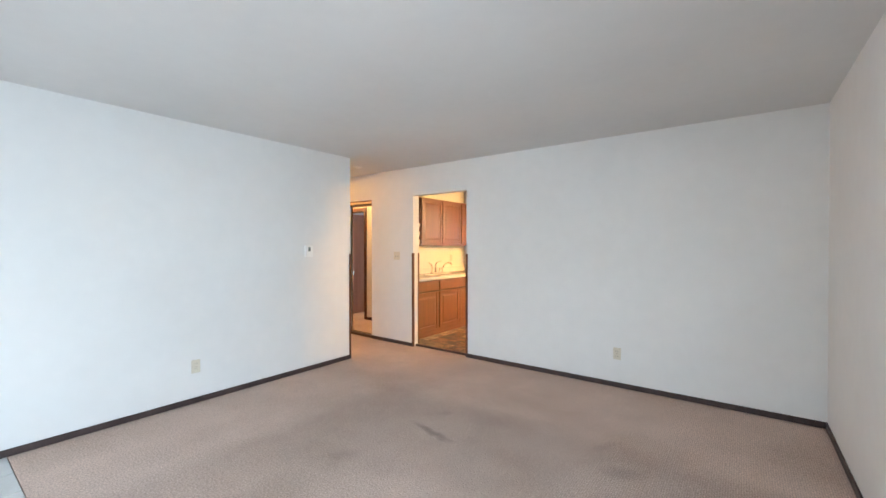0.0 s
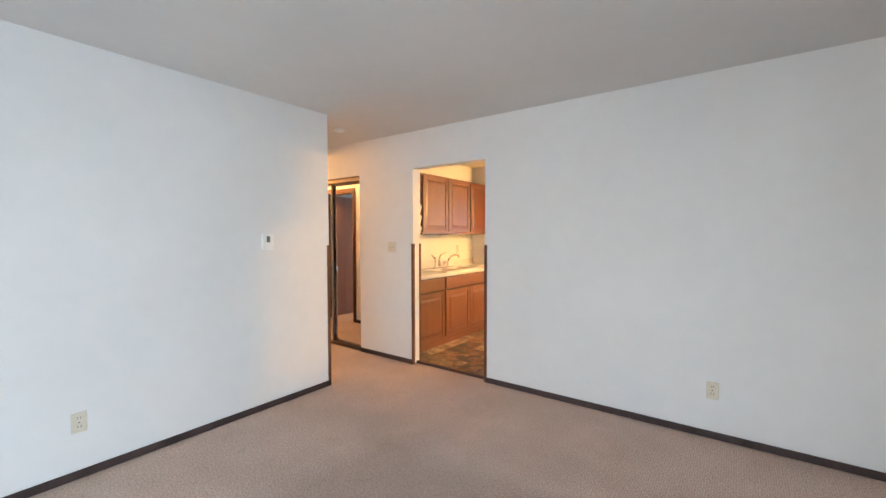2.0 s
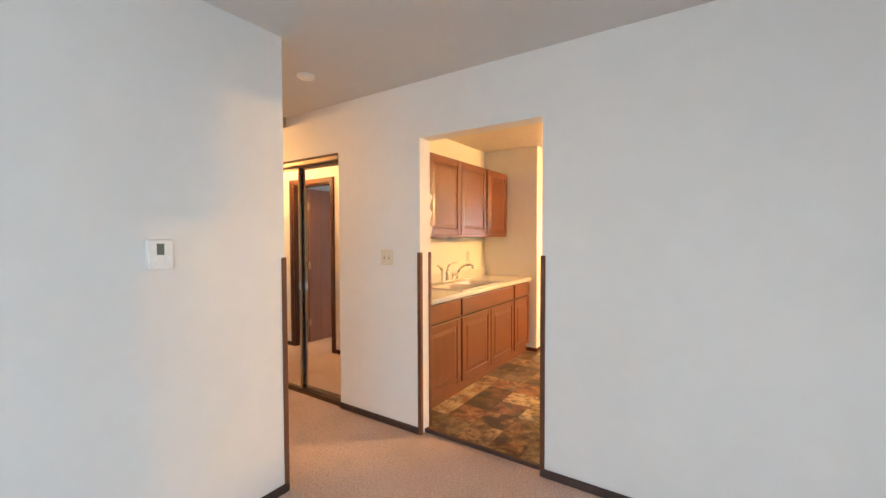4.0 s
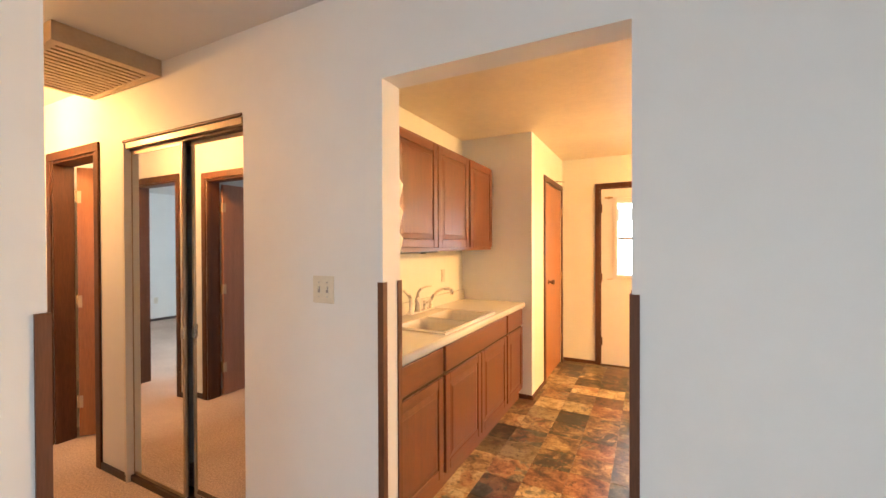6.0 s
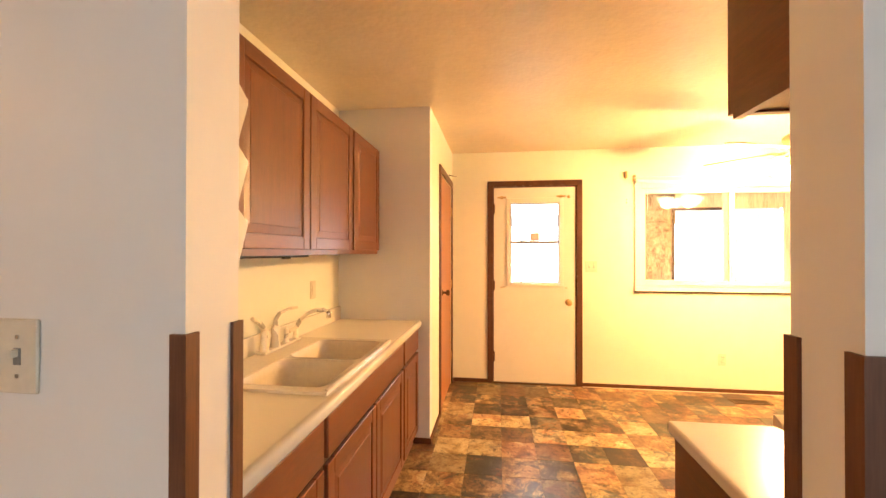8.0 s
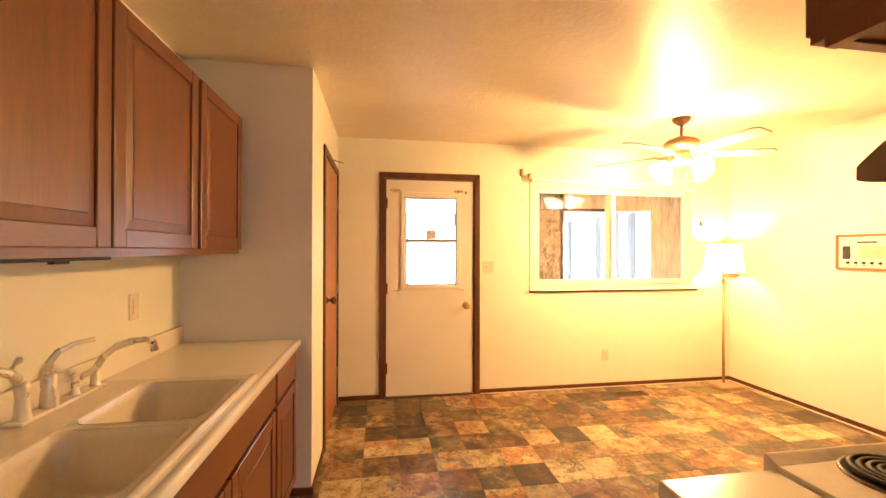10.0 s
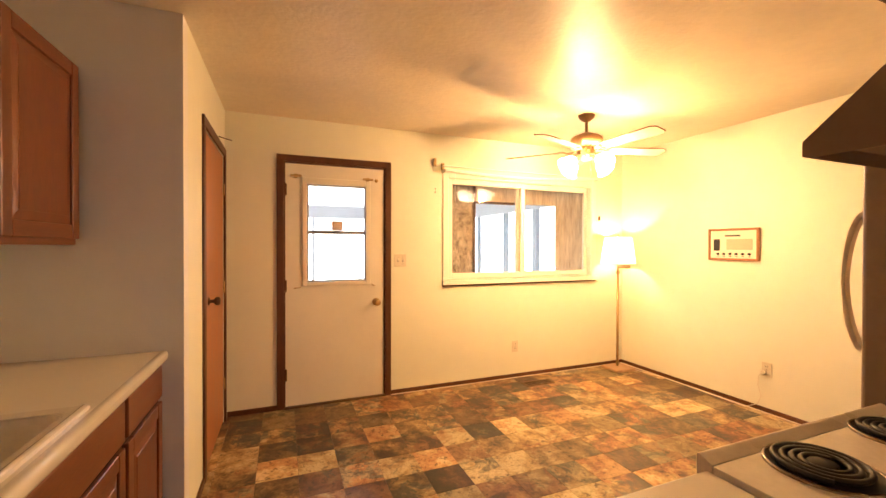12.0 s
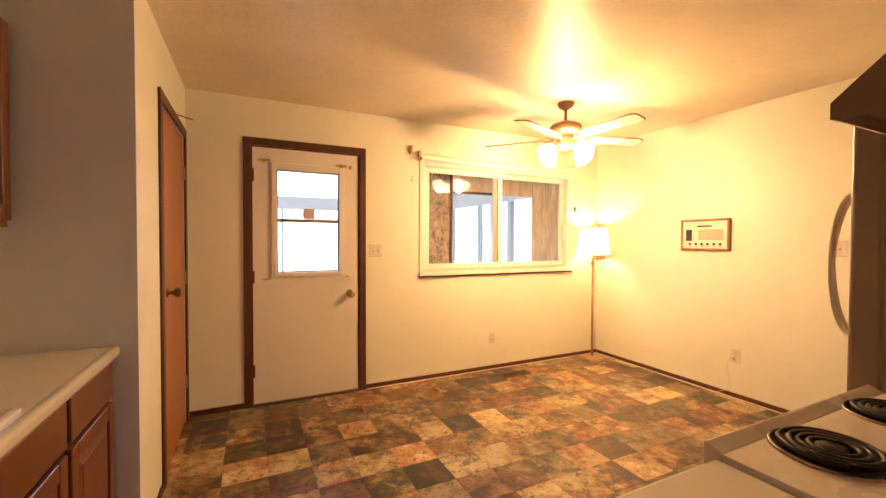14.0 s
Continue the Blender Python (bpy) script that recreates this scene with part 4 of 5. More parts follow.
edge.faces.new(cols[0])
edge.faces.new(cols[1])
part("raised_edge", edge, M_STOVE, ct)
od = part("oven_door", boxes((SL + 0.01, SR - 0.01, SF - 0.045, SF - 0.012, 0.26, ST - 0.07), bevel=0.005), M_STOVE, e)
part("window", boxes((SL + 0.17, SR - 0.17, SF - 0.012, SF - 0.009, 0.42, 0.68)), M_DARKP, od, "black oven window")
part("handle", tube(bmesh.new(), [(SL + 0.08, SF + 0.02, 0.79), (SR - 0.08, SF + 0.02, 0.79)], 0.012, 10), M_CHROME, od)
part("drawer", boxes((SL + 0.01, SR - 0.01, SF - 0.045, SF - 0.014, 0.095, 0.25), bevel=0.005), M_STOVE, e)
bg = part("backguard", boxes((SL, SR, KY + 0.01, KY + 0.07, ST - 0.013, ST + 0.2), bevel=0.008, seg=2), M_STOVE, e)
for k in range(5):
    kx = SL + 0.1 + k * 0.14
    part("knob", lathe(bmesh.new(), (kx, KY + 0.07, ST + 0.11), [(0.022, 0), (0.02, 0.02), (0.001, 0.022)], 14, Matrix.Rotation(radians(-90), 3, "X")), M_DARKP, bg)


def burner(cx, cy, r):
    """Drip pan with a chrome ring and a spiral coil."""
    z = ST - 0.013
    pan = part("drip_pan", lathe(bmesh.new(), (cx, cy, z), [(r + 0.026, 0.001), (r + 0.024, 0.005), (r + 0.019, 0.005), (r + 0.015, 0.002), (0.03, 0.0015), (0.001, 0.0015)], 40), M_COIL, e)
    part("trim_ring", lathe(bmesh.new(), (cx, cy, z), [(r + 0.027, 0.0005), (r + 0.0255, 0.006), (r + 0.021, 0.0065), (r + 0.0195, 0.003)], 40), M_RING, pan, "chrome trim ring")
    turns = 4.6 if r > 0.09 else 3.6
    pts = []
    for k in range(int(turns * 30) + 1):
        a = k / 30 * math.tau
        rr = 0.030 + (r + 0.010 - 0.030) * k / (turns * 30)
        pts.append((cx + rr * math.cos(a), cy + rr * math.sin(a), z + 0.013))
    part("coil", tube(bmesh.new(), pts, 0.0060, 6), M_COIL, pan, "black spiral heating coil")
    part("medallion", lathe(bmesh.new(), (cx, cy, z + 0.008), [(0.026, 0), (0.026, 0.0055), (0.024, 0.007), (0.001, 0.007)], 18), M_COIL, pan)


burner(-1.670, 5.566, 0.077)
burner(-1.305, 5.578, 0.070)
burner(-1.69, 5.24, 0.072)
burner(-1.30, 5.24, 0.092)

e = thing("range_hood", (-1.51, 5.2, 1.53), "tan enamel range hood under the wall cabinet", "range hood")
hb = bmesh.new()
hp = [(KY + 0.003, 1.528), (5.49, 1.522), (5.50, 1.526), (5.50, 1.552), (5.355, 1.683), (KY + 0.003, 1.683)]
ends = [[hb.verts.new((x, y, z)) for y, z in hp] for x in (-1.885, -1.128)]
for k in range(len(hp)):
    if k:
        hb.faces.new((ends[0][k], ends[0][(k + 1) % 6], ends[1][(k + 1) % 6], ends[1][k]))
hb.faces.new(ends[0])
hb.faces.new(ends[1])
box(hb, -1.87, -1.143, KY + 0.01, 5.48, 1.545, 1.55)
part("shell", hb, M_HOOD, e)
part("filter", boxes((-1.72, -1.29, 5.12, 5.38, 1.537, 1.543)), M_GASKET, e)
e = thing("wall_cabinet", (-1.66, 5.2, 1.685), "dark wooden wall cabinet above the stove and hood", "cabinet")
part("body", boxes((-2.178, -1.128, KY, 5.331, 1.690, 2.13)), M_CABH, e)
part("face_frame", boxes((-2.178, -1.128, 5.331, 5.35, 1.685, 1.72), (-2.178, -1.128, 5.331, 5.35, 2.10, 2.13), (-2.178, -2.148, 5.331, 5.35, 1.72, 2.10), (-1.158, -1.128, 5.331, 5.35, 1.72, 2.10)), M_CAB, e)
part("bottom_lip", boxes((-2.178, -2.160, KY, 5.331, 1.672, 1.690)), M_CAB, e)
for a, b in ((-2.165, -1.83), (-1.82, -1.485), (-1.475, -1.143)):
    cabinet_door(e, 5.35, a, b, 1.705, 2.115, "x", 1)

e = thing("refrigerator", (-0.72, 5.4, 0), "cream refrigerator, coloured dark as if in shade, with a curved vertical handle", "refrigerator")
# body and doors carry the shade-darkened enamel on every side
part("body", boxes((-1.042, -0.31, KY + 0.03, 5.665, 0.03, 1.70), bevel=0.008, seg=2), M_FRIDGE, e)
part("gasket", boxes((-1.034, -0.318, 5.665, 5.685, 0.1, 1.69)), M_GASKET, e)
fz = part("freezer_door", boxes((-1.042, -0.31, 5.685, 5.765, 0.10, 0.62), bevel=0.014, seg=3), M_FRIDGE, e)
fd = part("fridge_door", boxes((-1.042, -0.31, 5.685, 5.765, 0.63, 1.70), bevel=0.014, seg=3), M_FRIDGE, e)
hb = bmesh.new()
rows = []
for k in range(17):
    a = math.pi * k / 16
    z, bow = 1.253 + 0.232 * math.cos(a), 0.066 * math.sin(a) ** 0.8 if 0 < k < 16 else 0.0
    thick = 0.009 + 0.010 * abs(math.cos(a))
    rows.append([hb.verts.new((x, 5.764 + yy, z)) for x, yy in ((-0.998, bow), (-0.972, bow), (-0.972, max(-0.002, bow - thick)), (-0.998, max(-0.002, bow - thick)))])
for p, q in zip(rows, rows[1:]):
    for j in range(4):
        hb.faces.new((p[j], p[(j + 1) % 4], q[(j + 1) % 4], q[j]))
part("handle", hb, M_ALMOND, fd, "almond curved handle")
part("foot_grille", boxes((-1.022, -0.33, 5.64, 5.70, 0.02, 0.09)), M_DARKP, e)

# ---- kitchen: pantry door ----
e = thing("door_pantry", (PX, 8.175, 0), "dark stained casing round the pantry door", "door casing", kind="structure")
part("jamb_casing", boxes((PX, PX + 0.014, 7.705, 7.765, 0, 2.06), bevel=0.003), M_CAS, e)
part("jamb_casing", boxes((PX, PX + 0.014, 8.585, 8.645, 0, 2.06), bevel=0.003), M_CAS, e)
part("head_casing", boxes((PX, PX + 0.014, 7.705, 8.645, 2.06, 2.12), bevel=0.003), M_CAS, e)
e = thing("door_4", (PX - 0.02, 8.175, 0), "closed flush orange-brown wooden pantry door with a knob", "door", kind="structure")
part("slab", boxes((PX - 0.045, PX - 0.004, 7.768, 8.582, 0.012, 2.056), bevel=0.002), M_LUAN, e)
part("knob", lathe(bmesh.new(), (PX - 0.004, 7.935, 1.02), [(0.026, 0), (0.026, 0.005), (0.011, 0.01), (0.011, 0.03), (0.024, 0.038), (0.028, 0.055), (0.02, 0.066), (0.001, 0.068)], 18, Matrix.Rotation(radians(90), 3, "Y")), M_BRONZE, e, "dark bronze knob")
for hz in (0.3, 1.05, 1.8):
    part("hinge", tube(bmesh.new(), [(PX + 0.004, 8.584, hz - 0.045), (PX + 0.004, 8.584, hz + 0.045)], 0.006, 8), M_BRASS, e, "brass hinge")
e = thing("coat_hook", (PX + 0.014, 8.26, 2.10), "thin dark metal hook over the pantry door", "hook")
part("arm", tube(bmesh.new(), [(PX + 0.012, 8.26, 2.13), (PX + 0.05, 8.30, 2.128), (PX + 0.085, 8.34, 2.128)], 0.004, 8), M_BRONZE, e)

# ---- kitchen: back door ----
DX0, DX1 = -2.735, -1.875
c = casing_y("door_back_casing", DX0, DX1, KN, 2.075, -1, w=0.055)
lining_x(c, DX0, DX1, KN, KN + 0.14, 2.075, 0.012)
part("threshold", boxes((DX0, DX1, KN - 0.02, KN + 0.14, -0.003, 0.014), bevel=0.004), M_METER, c)
e = thing("door_5", (-2.305, KN + 0.02, 0), "closed white painted back door with a two-pane window", "door", kind="structure")
s0, s1, f0, f1 = DX0 + 0.012, DX1 - 0.012, KN + 0.004, KN + 0.045
gx0, gx1, gz0, gz1 = -2.552, -2.045, 1.055, 1.898
part("slab", boxes((s0, gx0, f0, f1, 0.016, 2.06), (gx1, s1, f0, f1, 0.016, 2.06), (gx0, gx1, f0, f1, 0.016, gz0), (gx0, gx1, f0, f1, gz1, 2.06)), M_DOORW, e)
fr = part("window_frame", boxes((gx0 - 0.035, gx0 + 0.004, f0 - 0.014, f0, gz0 - 0.03, gz1 + 0.05), (gx1 - 0.004, gx1 + 0.035, f0 - 0.014, f0, gz0 - 0.03, gz1 + 0.05),
                                (gx0 + 0.004, gx1 - 0.004, f0 - 0.014, f0, gz0 - 0.03, gz0 + 0.004), (gx0 + 0.004, gx1 - 0.004, f0 - 0.014, f0, gz1 - 0.004, gz1 + 0.05), bevel=0.004, seg=2), M_DOORW, e)
part("sash", boxes((gx0 + 0.004, gx0 + 0.016, f0 + 0.005, f0 + 0.025, gz0 + 0.004, gz1 - 0.004), (gx1 - 0.016, gx1 - 0.004, f0 + 0.005, f0 + 0.025, gz0 + 0.004, gz1 - 0.004),
                   (gx0 + 0.016, gx1 - 0.016, f0 + 0.005, f0 + 0.025, gz0 + 0.004, gz0 + 0.016), (gx0 + 0.016, gx1 - 0.016, f0 + 0.005, f0 + 0.025, gz1 - 0.016, gz1 - 0.004),
                   (gx0 + 0.016, gx1 - 0.016, f0 + 0.003, f0 + 0.025, 1.47, 1.50)), M_GASKET, e, "grey metal sash")
for z0, z1 in ((gz0 + 0.016, 1.47), (1.50, gz1 - 0.016)):
    p = part("pane", boxes((gx0 + 0.016, gx1 - 0.016, f0 + 0.012, f0 + 0.016, z0, z1)), M_GLASS, e, "clear glass pane")
    p.visible_shadow = False
part("sticker", boxes((-2.345, -2.25, f0 + 0.009, f0 + 0.0115, 1.502, 1.585)), M_STICK, e, "small brown printed sticker")
for z in (1.518, 1.535, 1.552, 1.568):
    part("sticker_line", boxes((-2.335, -2.26, f0 + 0.0075, f0 + 0.009, z, z + 0.006)), M_LAM, e)
kb = lathe(bmesh.new(), (-1.957, f0, 0.862), [(0.034, 0), (0.034, 0.006), (0.014, 0.012), (0.014, 0.03), (0.024, 0.04), (0.031, 0.054), (0.028, 0.07), (0.012, 0.076), (0.001, 0.076)], 22, Matrix.Rotation(radians(90), 3, "X"))
part("knob", kb, M_BRASS, e, "brass door knob")
part("latch_plate", boxes((DX1 - 0.013, DX1 - 0.008, KN - 0.004, KN + 0.02, 0.82, 0.90)), M_BRASS, e)
for hz in (0.28, 1.03, 1.84):
    part("hinge", boxes((s0 - 0.012, s0 + 0.012, KN - 0.004, f0 + 0.002, hz - 0.05, hz + 0.05), bevel=0.002), M_CAS, e, "brown painted hinge")
for x, z, w in ((-2.64, 1.957, 0.09), (-2.035, 1.96, 0.09)):
    b = boxes((x - w / 2, x + w / 2, f0 - 0.03, f0 - 0.018, z - 0.009, z + 0.009), (x - 0.012, x + 0.012, f0 - 0.02, f0, z - 0.016, z + 0.016), bevel=0.002)
    part("rod_bracket", b, M_BRASS, e, "brass curtain rod bracket")
for x in (-2.605, -1.99):
    part("rod_hook", tube(bmesh.new(), [(x, f0, 1.02), (x, f0 - 0.03, 1.015), (x + (0.02 if x > -2.3 else -0.05), f0 - 0.035, 1.012)], 0.004, 8), M_BRASS, e)
part("rod_end", lathe(bmesh.new(), (-1.955, f0, 1.955), [(0.014, 0), (0.016, 0.012), (0.001, 0.016)], 14, Matrix.Rotation(radians(90), 3, "X")), M_BRASS, e)

# ---- kitchen: sliding window ----
WX0, WX1, WZ0, WZ1 = -1.25, 0.50, 1.045, 2.03
e = thing("window_1", (-0.37, KN, 1.05), "white sliding window with two panes and a deep sill", "window", kind="structure")
part("casing", boxes((WX0 - 0.06, WX0, KN - 0.010, KN, WZ0 - 0.01, WZ1 + 0.06), (WX1, WX1 + 0.06, KN - 0.010, KN, WZ0 - 0.01, WZ1 + 0.06), (WX0, WX1, KN - 0.010, KN, WZ1, WZ1 + 0.06), bevel=0.003), M_VINYLW, e)
part("window_sill", boxes((WX0 - 0.065, WX1 + 0.09, KN - 0.035, KN, 0.99, WZ0 - 0.01), bevel=0.006, seg=2), M_VINYLW, e)
part("apron", boxes((WX0 - 0.06, WX1 + 0.06, KN - 0.012, KN, 0.975, 0.99)), M_METER, e, "dark strip under the sill")
part("reveal", boxes((WX0, WX1, KN, KN + 0.14, WZ0 - 0.008, WZ0 + 0.004), (WX0, WX1, KN, KN + 0.14, WZ1 - 0.004, WZ1 + 0.006), (WX0 - 0.005, WX0 + 0.005, KN, KN + 0.14, WZ0 + 0.004, WZ1 - 0.004),
                     (WX1 - 0.005, WX1 + 0.005, KN, KN + 0.14, WZ0 + 0.004, WZ1 - 0.004)), M_VINYLW, e)
for k, (x0, x1, y) in enumerate(((WX0 + 0.005, -0.36, KN + 0.03), (-0.45, WX1 - 0.005, KN + 0.06))):
    s = part("sash", boxes((x0, x0 + 0.05, y, y + 0.028, WZ0 + 0.004, WZ1 - 0.004), (x1 - 0.05, x1, y, y + 0.028, WZ0 + 0.004, WZ1 - 0.004),
                           (x0 + 0.05, x1 - 0.05, y, y + 0.028, WZ0 + 0.004, WZ0 + 0.055), (x0 + 0.05, x1 - 0.05, y, y + 0.028, WZ1 - 0.055, WZ1 - 0.004), bevel=0.003), M_VINYLW, e)
    p = part("pane", boxes((x0 + 0.05, x1 - 0.05, y + 0.012, y + 0.016, WZ0 + 0.055, WZ1 - 0.055)), M_GLASS, s, "clear glass pane")
    p.visible_shadow = False
    part("latch", boxes((x1 - 0.03 if not k else x0 + 0.02, x1 - 0.015 if not k else x0 + 0.035, y - 0.008, y, 1.72, 1.79), bevel=0.002), M_WHITEP, s)
e = thing("curtain_rod", (-0.37, KN, 2.12), "bare white curtain rod sagging on brackets over the window", "curtain rod")
part("rod", tube(bmesh.new(), [(-1.32, KN - 0.005, 2.128), (-1.32, KN - 0.05, 2.128), (-1.29, KN - 0.062, 2.128), (-0.4, KN - 0.062, 2.126), (0.53, KN - 0.062, 2.128), (0.56, KN - 0.05, 2.128), (0.56, KN - 0.005, 2.128)], 0.006, 8), M_WHITEP, e)
sag = bmesh.new()
cols = []
for k in range(25):
    u = k / 24
    x, z = -1.315 + 1.87 * u, 2.075 - 0.045 * math.sin(math.pi * u) + 0.035 * u
    cols.append([sag.verts.new((x, KN - yy, z + dz)) for yy, dz in ((0.078, 0.0), (0.084, 0.004), (0.084, 0.026), (0.078, 0.030), (0.074, 0.030), (0.074, 0.0))])
for p, q in zip(cols, cols[1:]):
    for j in range(6):
        sag.faces.new((p[j], p[(j + 1) % 6], q[(j + 1) % 6], q[j]))
sag.faces.new(cols[0])
sag.faces.new(cols[-1])
part("sagging_rod", sag, M_WHITEP, e, "flat white rod that sags in the middle")
part("return_arm", boxes((-1.315, -1.309, KN - 0.08, KN, 2.07, 2.10)), M_WHITEP, e)
part("return_arm", boxes((0.549, 0.555, KN - 0.08, KN, 2.105, 2.135)), M_WHITEP, e)
part("pull_cord", tube(bmesh.new(), [(-1.21, KN - 0.08, 2.07), (-1.212, KN - 0.075, 1.90), (-1.208, KN - 0.072, 1.80)], 0.0025, 6), M_WHITEP, e)
for x in (-1.395, -1.315):
    part("bracket", boxes((x - 0.011, x + 0.011, KN - 0.03, KN, 2.10 if x > -1.35 else 2.13, 2.16 if x > -1.35 else 2.20), bevel=0.002), M_BRASS, e, "small brass bracket")
for z in (1.915, 1.885):
    part("screw", lathe(bmesh.new(), (-1.385, KN, z), [(0.007, 0), (0.006, 0.004), (0.001, 0.005)], 10, Matrix.Rotation(radians(90), 3, "X")), M_BRONZE, e)
part("cord_hook", boxes((0.60, 0.615, KN - 0.02, KN, 1.66, 1.71)), M_BRONZE, e)

# ---- enclosed porch outside the window ----
PYW = 9.02
e = thing("porch_screen_wall", (-0.3, PYW, 0), "rough mottled brown boards of the porch wall outside the window", "wall", kind="structure")
for x0, x1, z0, z1 in ((-1.75, -1.55, -0.05, 2.5), (-1.55, -1.35, -0.05, 2.5), (-1.35, -1.15, -0.05, 2.5), (-1.15, -0.79, -0.05, 2.5),
                       (0.28, 0.665, -0.05, 2.5), (0.665, 1.05, -0.05, 2.5), (-0.79, -0.21, 1.845, 2.5), (-0.21, 0.28, 1.845, 2.5), (-0.79, 0.28, 0, 0.7)):
    part("board", boxes((x0 + 0.002, x1 - 0.002, PYW, PYW + 0.03, z0, z1), bevel=0.003), M_BARKD if x1 < -0.7 else M_BARK, e)
part("edge_strip", boxes((-0.82, -0.79, PYW - 0.012, PYW - 0.001, 0.7, 2.5)), M_CABIN, e, "dark split board edge")
part("edge_strip", boxes((-0.79, -0.20, PYW - 0.012, PYW - 0.001, 1.832, 1.86)), M_CABIN, e, "dark board edge over the opening")
structure("porch_floor", boxes((-5, 1.85, KN + 0.14, 16.0, -0.2, -0.08)), M_ETILE, "pale porch floor", "floor")
structure("porch_ceiling", boxes((-0.2, 1.75, 9.06, 16.0, 2.42, 2.48)), M_PORCH, "white porch ceiling", "ceiling")
e = thing("porch_window_wall", (1.8, 12.5, 0), "white framed porch windows along the side wall", "window", kind="structure")
part("sill_wall", boxes((1.75, 1.85, 9.06, 16.0, -0.1, 0.45)), M_PORCH, e)
part("head_wall", boxes((1.75, 1.85, 9.06, 16.0, 2.10, 2.42)), M_PORCH, e)
part("head_rail", boxes((1.735, 1.75, 9.06, 15.9, 2.08, 2.115), bevel=0.003), M_PORCH, e)
for y0, y1, mat in ((15.0, 15.1, M_PORCHP), (14.0, 14.06, M_PORCHP), (12.69, 12.79, M_PORCHP), (12.17, 12.30, M_PORCH), (12.05, 12.17, M_PORCHP), (11.54, 11.67, M_PORCHP), (10.4, 10.5, M_PORCH)):
    part("post", boxes((1.745, 1.84, y0, y1, 0.45, 2.10), bevel=0.004), mat, e)
e = thing("porch_end_wall", (-1.6, 16.0, 0), "white framed porch windows at the far end", "window", kind="structure")
part("sill_wall", boxes((-5, 1.75, 15.92, 16.0, -0.1, 0.45)), M_PORCH, e)
part("head_wall", boxes((-5, 1.75, 15.92, 16.0, 2.10, 2.42)), M_PORCH, e)
for x in (-4.95, -3.4, -2.02, -0.6, 0.6, 1.70):
    part("post", boxes((x - 0.03, x + 0.03, 15.91, 16.0, 0.45, 2.10), bevel=0.004), M_PORCH, e)
M_SKYB = glow("bright_overcast_distance", (0.86, 0.94, 1.0), 8.5)
structure("backdrop", boxes((-30, 12, 22, 22.1, -0.3, 25), (12, 12.1, 3, 22.1, -0.3, 25)), M_SKYB, "bright white overcast distance", "sky")

# ---- kitchen: ceiling fan ----
FX, FY = -0.43, 7.70
e = thing("ceiling_fan", (FX, FY, H), "five-blade brass ceiling fan with lit tulip glass lights", "ceiling fan")
part("canopy", lathe(bmesh.new(), (FX, FY, H), [(0.066, 0), (0.066, -0.008), (0.055, -0.03), (0.03, -0.05), (0.018, -0.056)], 28), M_FANB, e)
part("downrod", tube(bmesh.new(), [(FX, FY, H - 0.05), (FX, FY, H - 0.16)], 0.012, 12), M_FANB, e)
part("motor", lathe(bmesh.new(), (FX, FY, H), [(0.02, -0.14), (0.05, -0.152), (0.10, -0.172), (0.125, -0.19), (0.128, -0.215), (0.115, -0.24), (0.08, -0.255), (0.06, -0.262)], 36), M_FANB, e)
part("switch_housing", lathe(bmesh.new(), (FX, FY, H), [(0.06, -0.262), (0.065, -0.29), (0.06, -0.335), (0.045, -0.36), (0.02, -0.375), (0.001, -0.38)], 28), M_FANB, e)
BZ = H - 0.285
for k in range(5):
    a = radians(-15 + 72 * k)
    R = Matrix.Translation((FX, FY, BZ)) @ Matrix.Rotation(a, 4, "Z") @ Matrix.Rotation(radians(-12), 4, "X")
    bm = bmesh.new()
    out = [(0.19, -0.050), (0.635, -0.068), (0.672, -0.044), (0.672, 0.044), (0.635, 0.068), (0.19, 0.050)]
    lo = [bm.verts.new((x, y, -0.003)) for x, y in out]
    hi = [bm.verts.new((x, y, 0.003)) for x, y in out]
    bm.faces.new(lo[::-1])
    bm.faces.new(hi)
    for j in range(len(out)):
        bm.faces.new((lo[j], lo[(j + 1) % len(out)], hi[(j + 1) % len(out)], hi[j]))
    bmesh.ops.transform(bm, matrix=R, verts=bm.verts)
    bl = part("blade", bm, M_BLADE, e)
    rim = tube(bmesh.new(), [(x, y, 0) for x, y in out], 0.0045, 6, closed=True)
    bmesh.ops.transform(rim, matrix=R, verts=rim.verts)
    part("edge_band", rim, M_BLADEW, bl)
    arm = boxes((0.09, 0.20, -0.012, 0.012, -0.010, -0.003), (0.19, 0.26, -0.03, 0.03, -0.008, -0.003), bevel=0.002)
    for sg in (-1, 1):
        loop = [(0.10 + 0.14 * q / 12 , sg * (0.012 + 0.034 * math.sin(math.pi * q / 12)), -0.008 - 0.012 * math.sin(math.tau * q / 12)) for q in range(13)]
        tube(arm, loop, 0.0045, 6)
        tube(arm, [(0.15 + 0.018 * math.cos(q * math.tau / 10), sg * 0.024 + 0.014 * math.sin(q * math.tau / 10), -0.014) for q in range(10)], 0.0035, 6, closed=True)
    bmesh.ops.transform(arm, matrix=R, verts=arm.verts)
    part("blade_iron", arm, M_FANB, bl, "ornate brass blade iron")
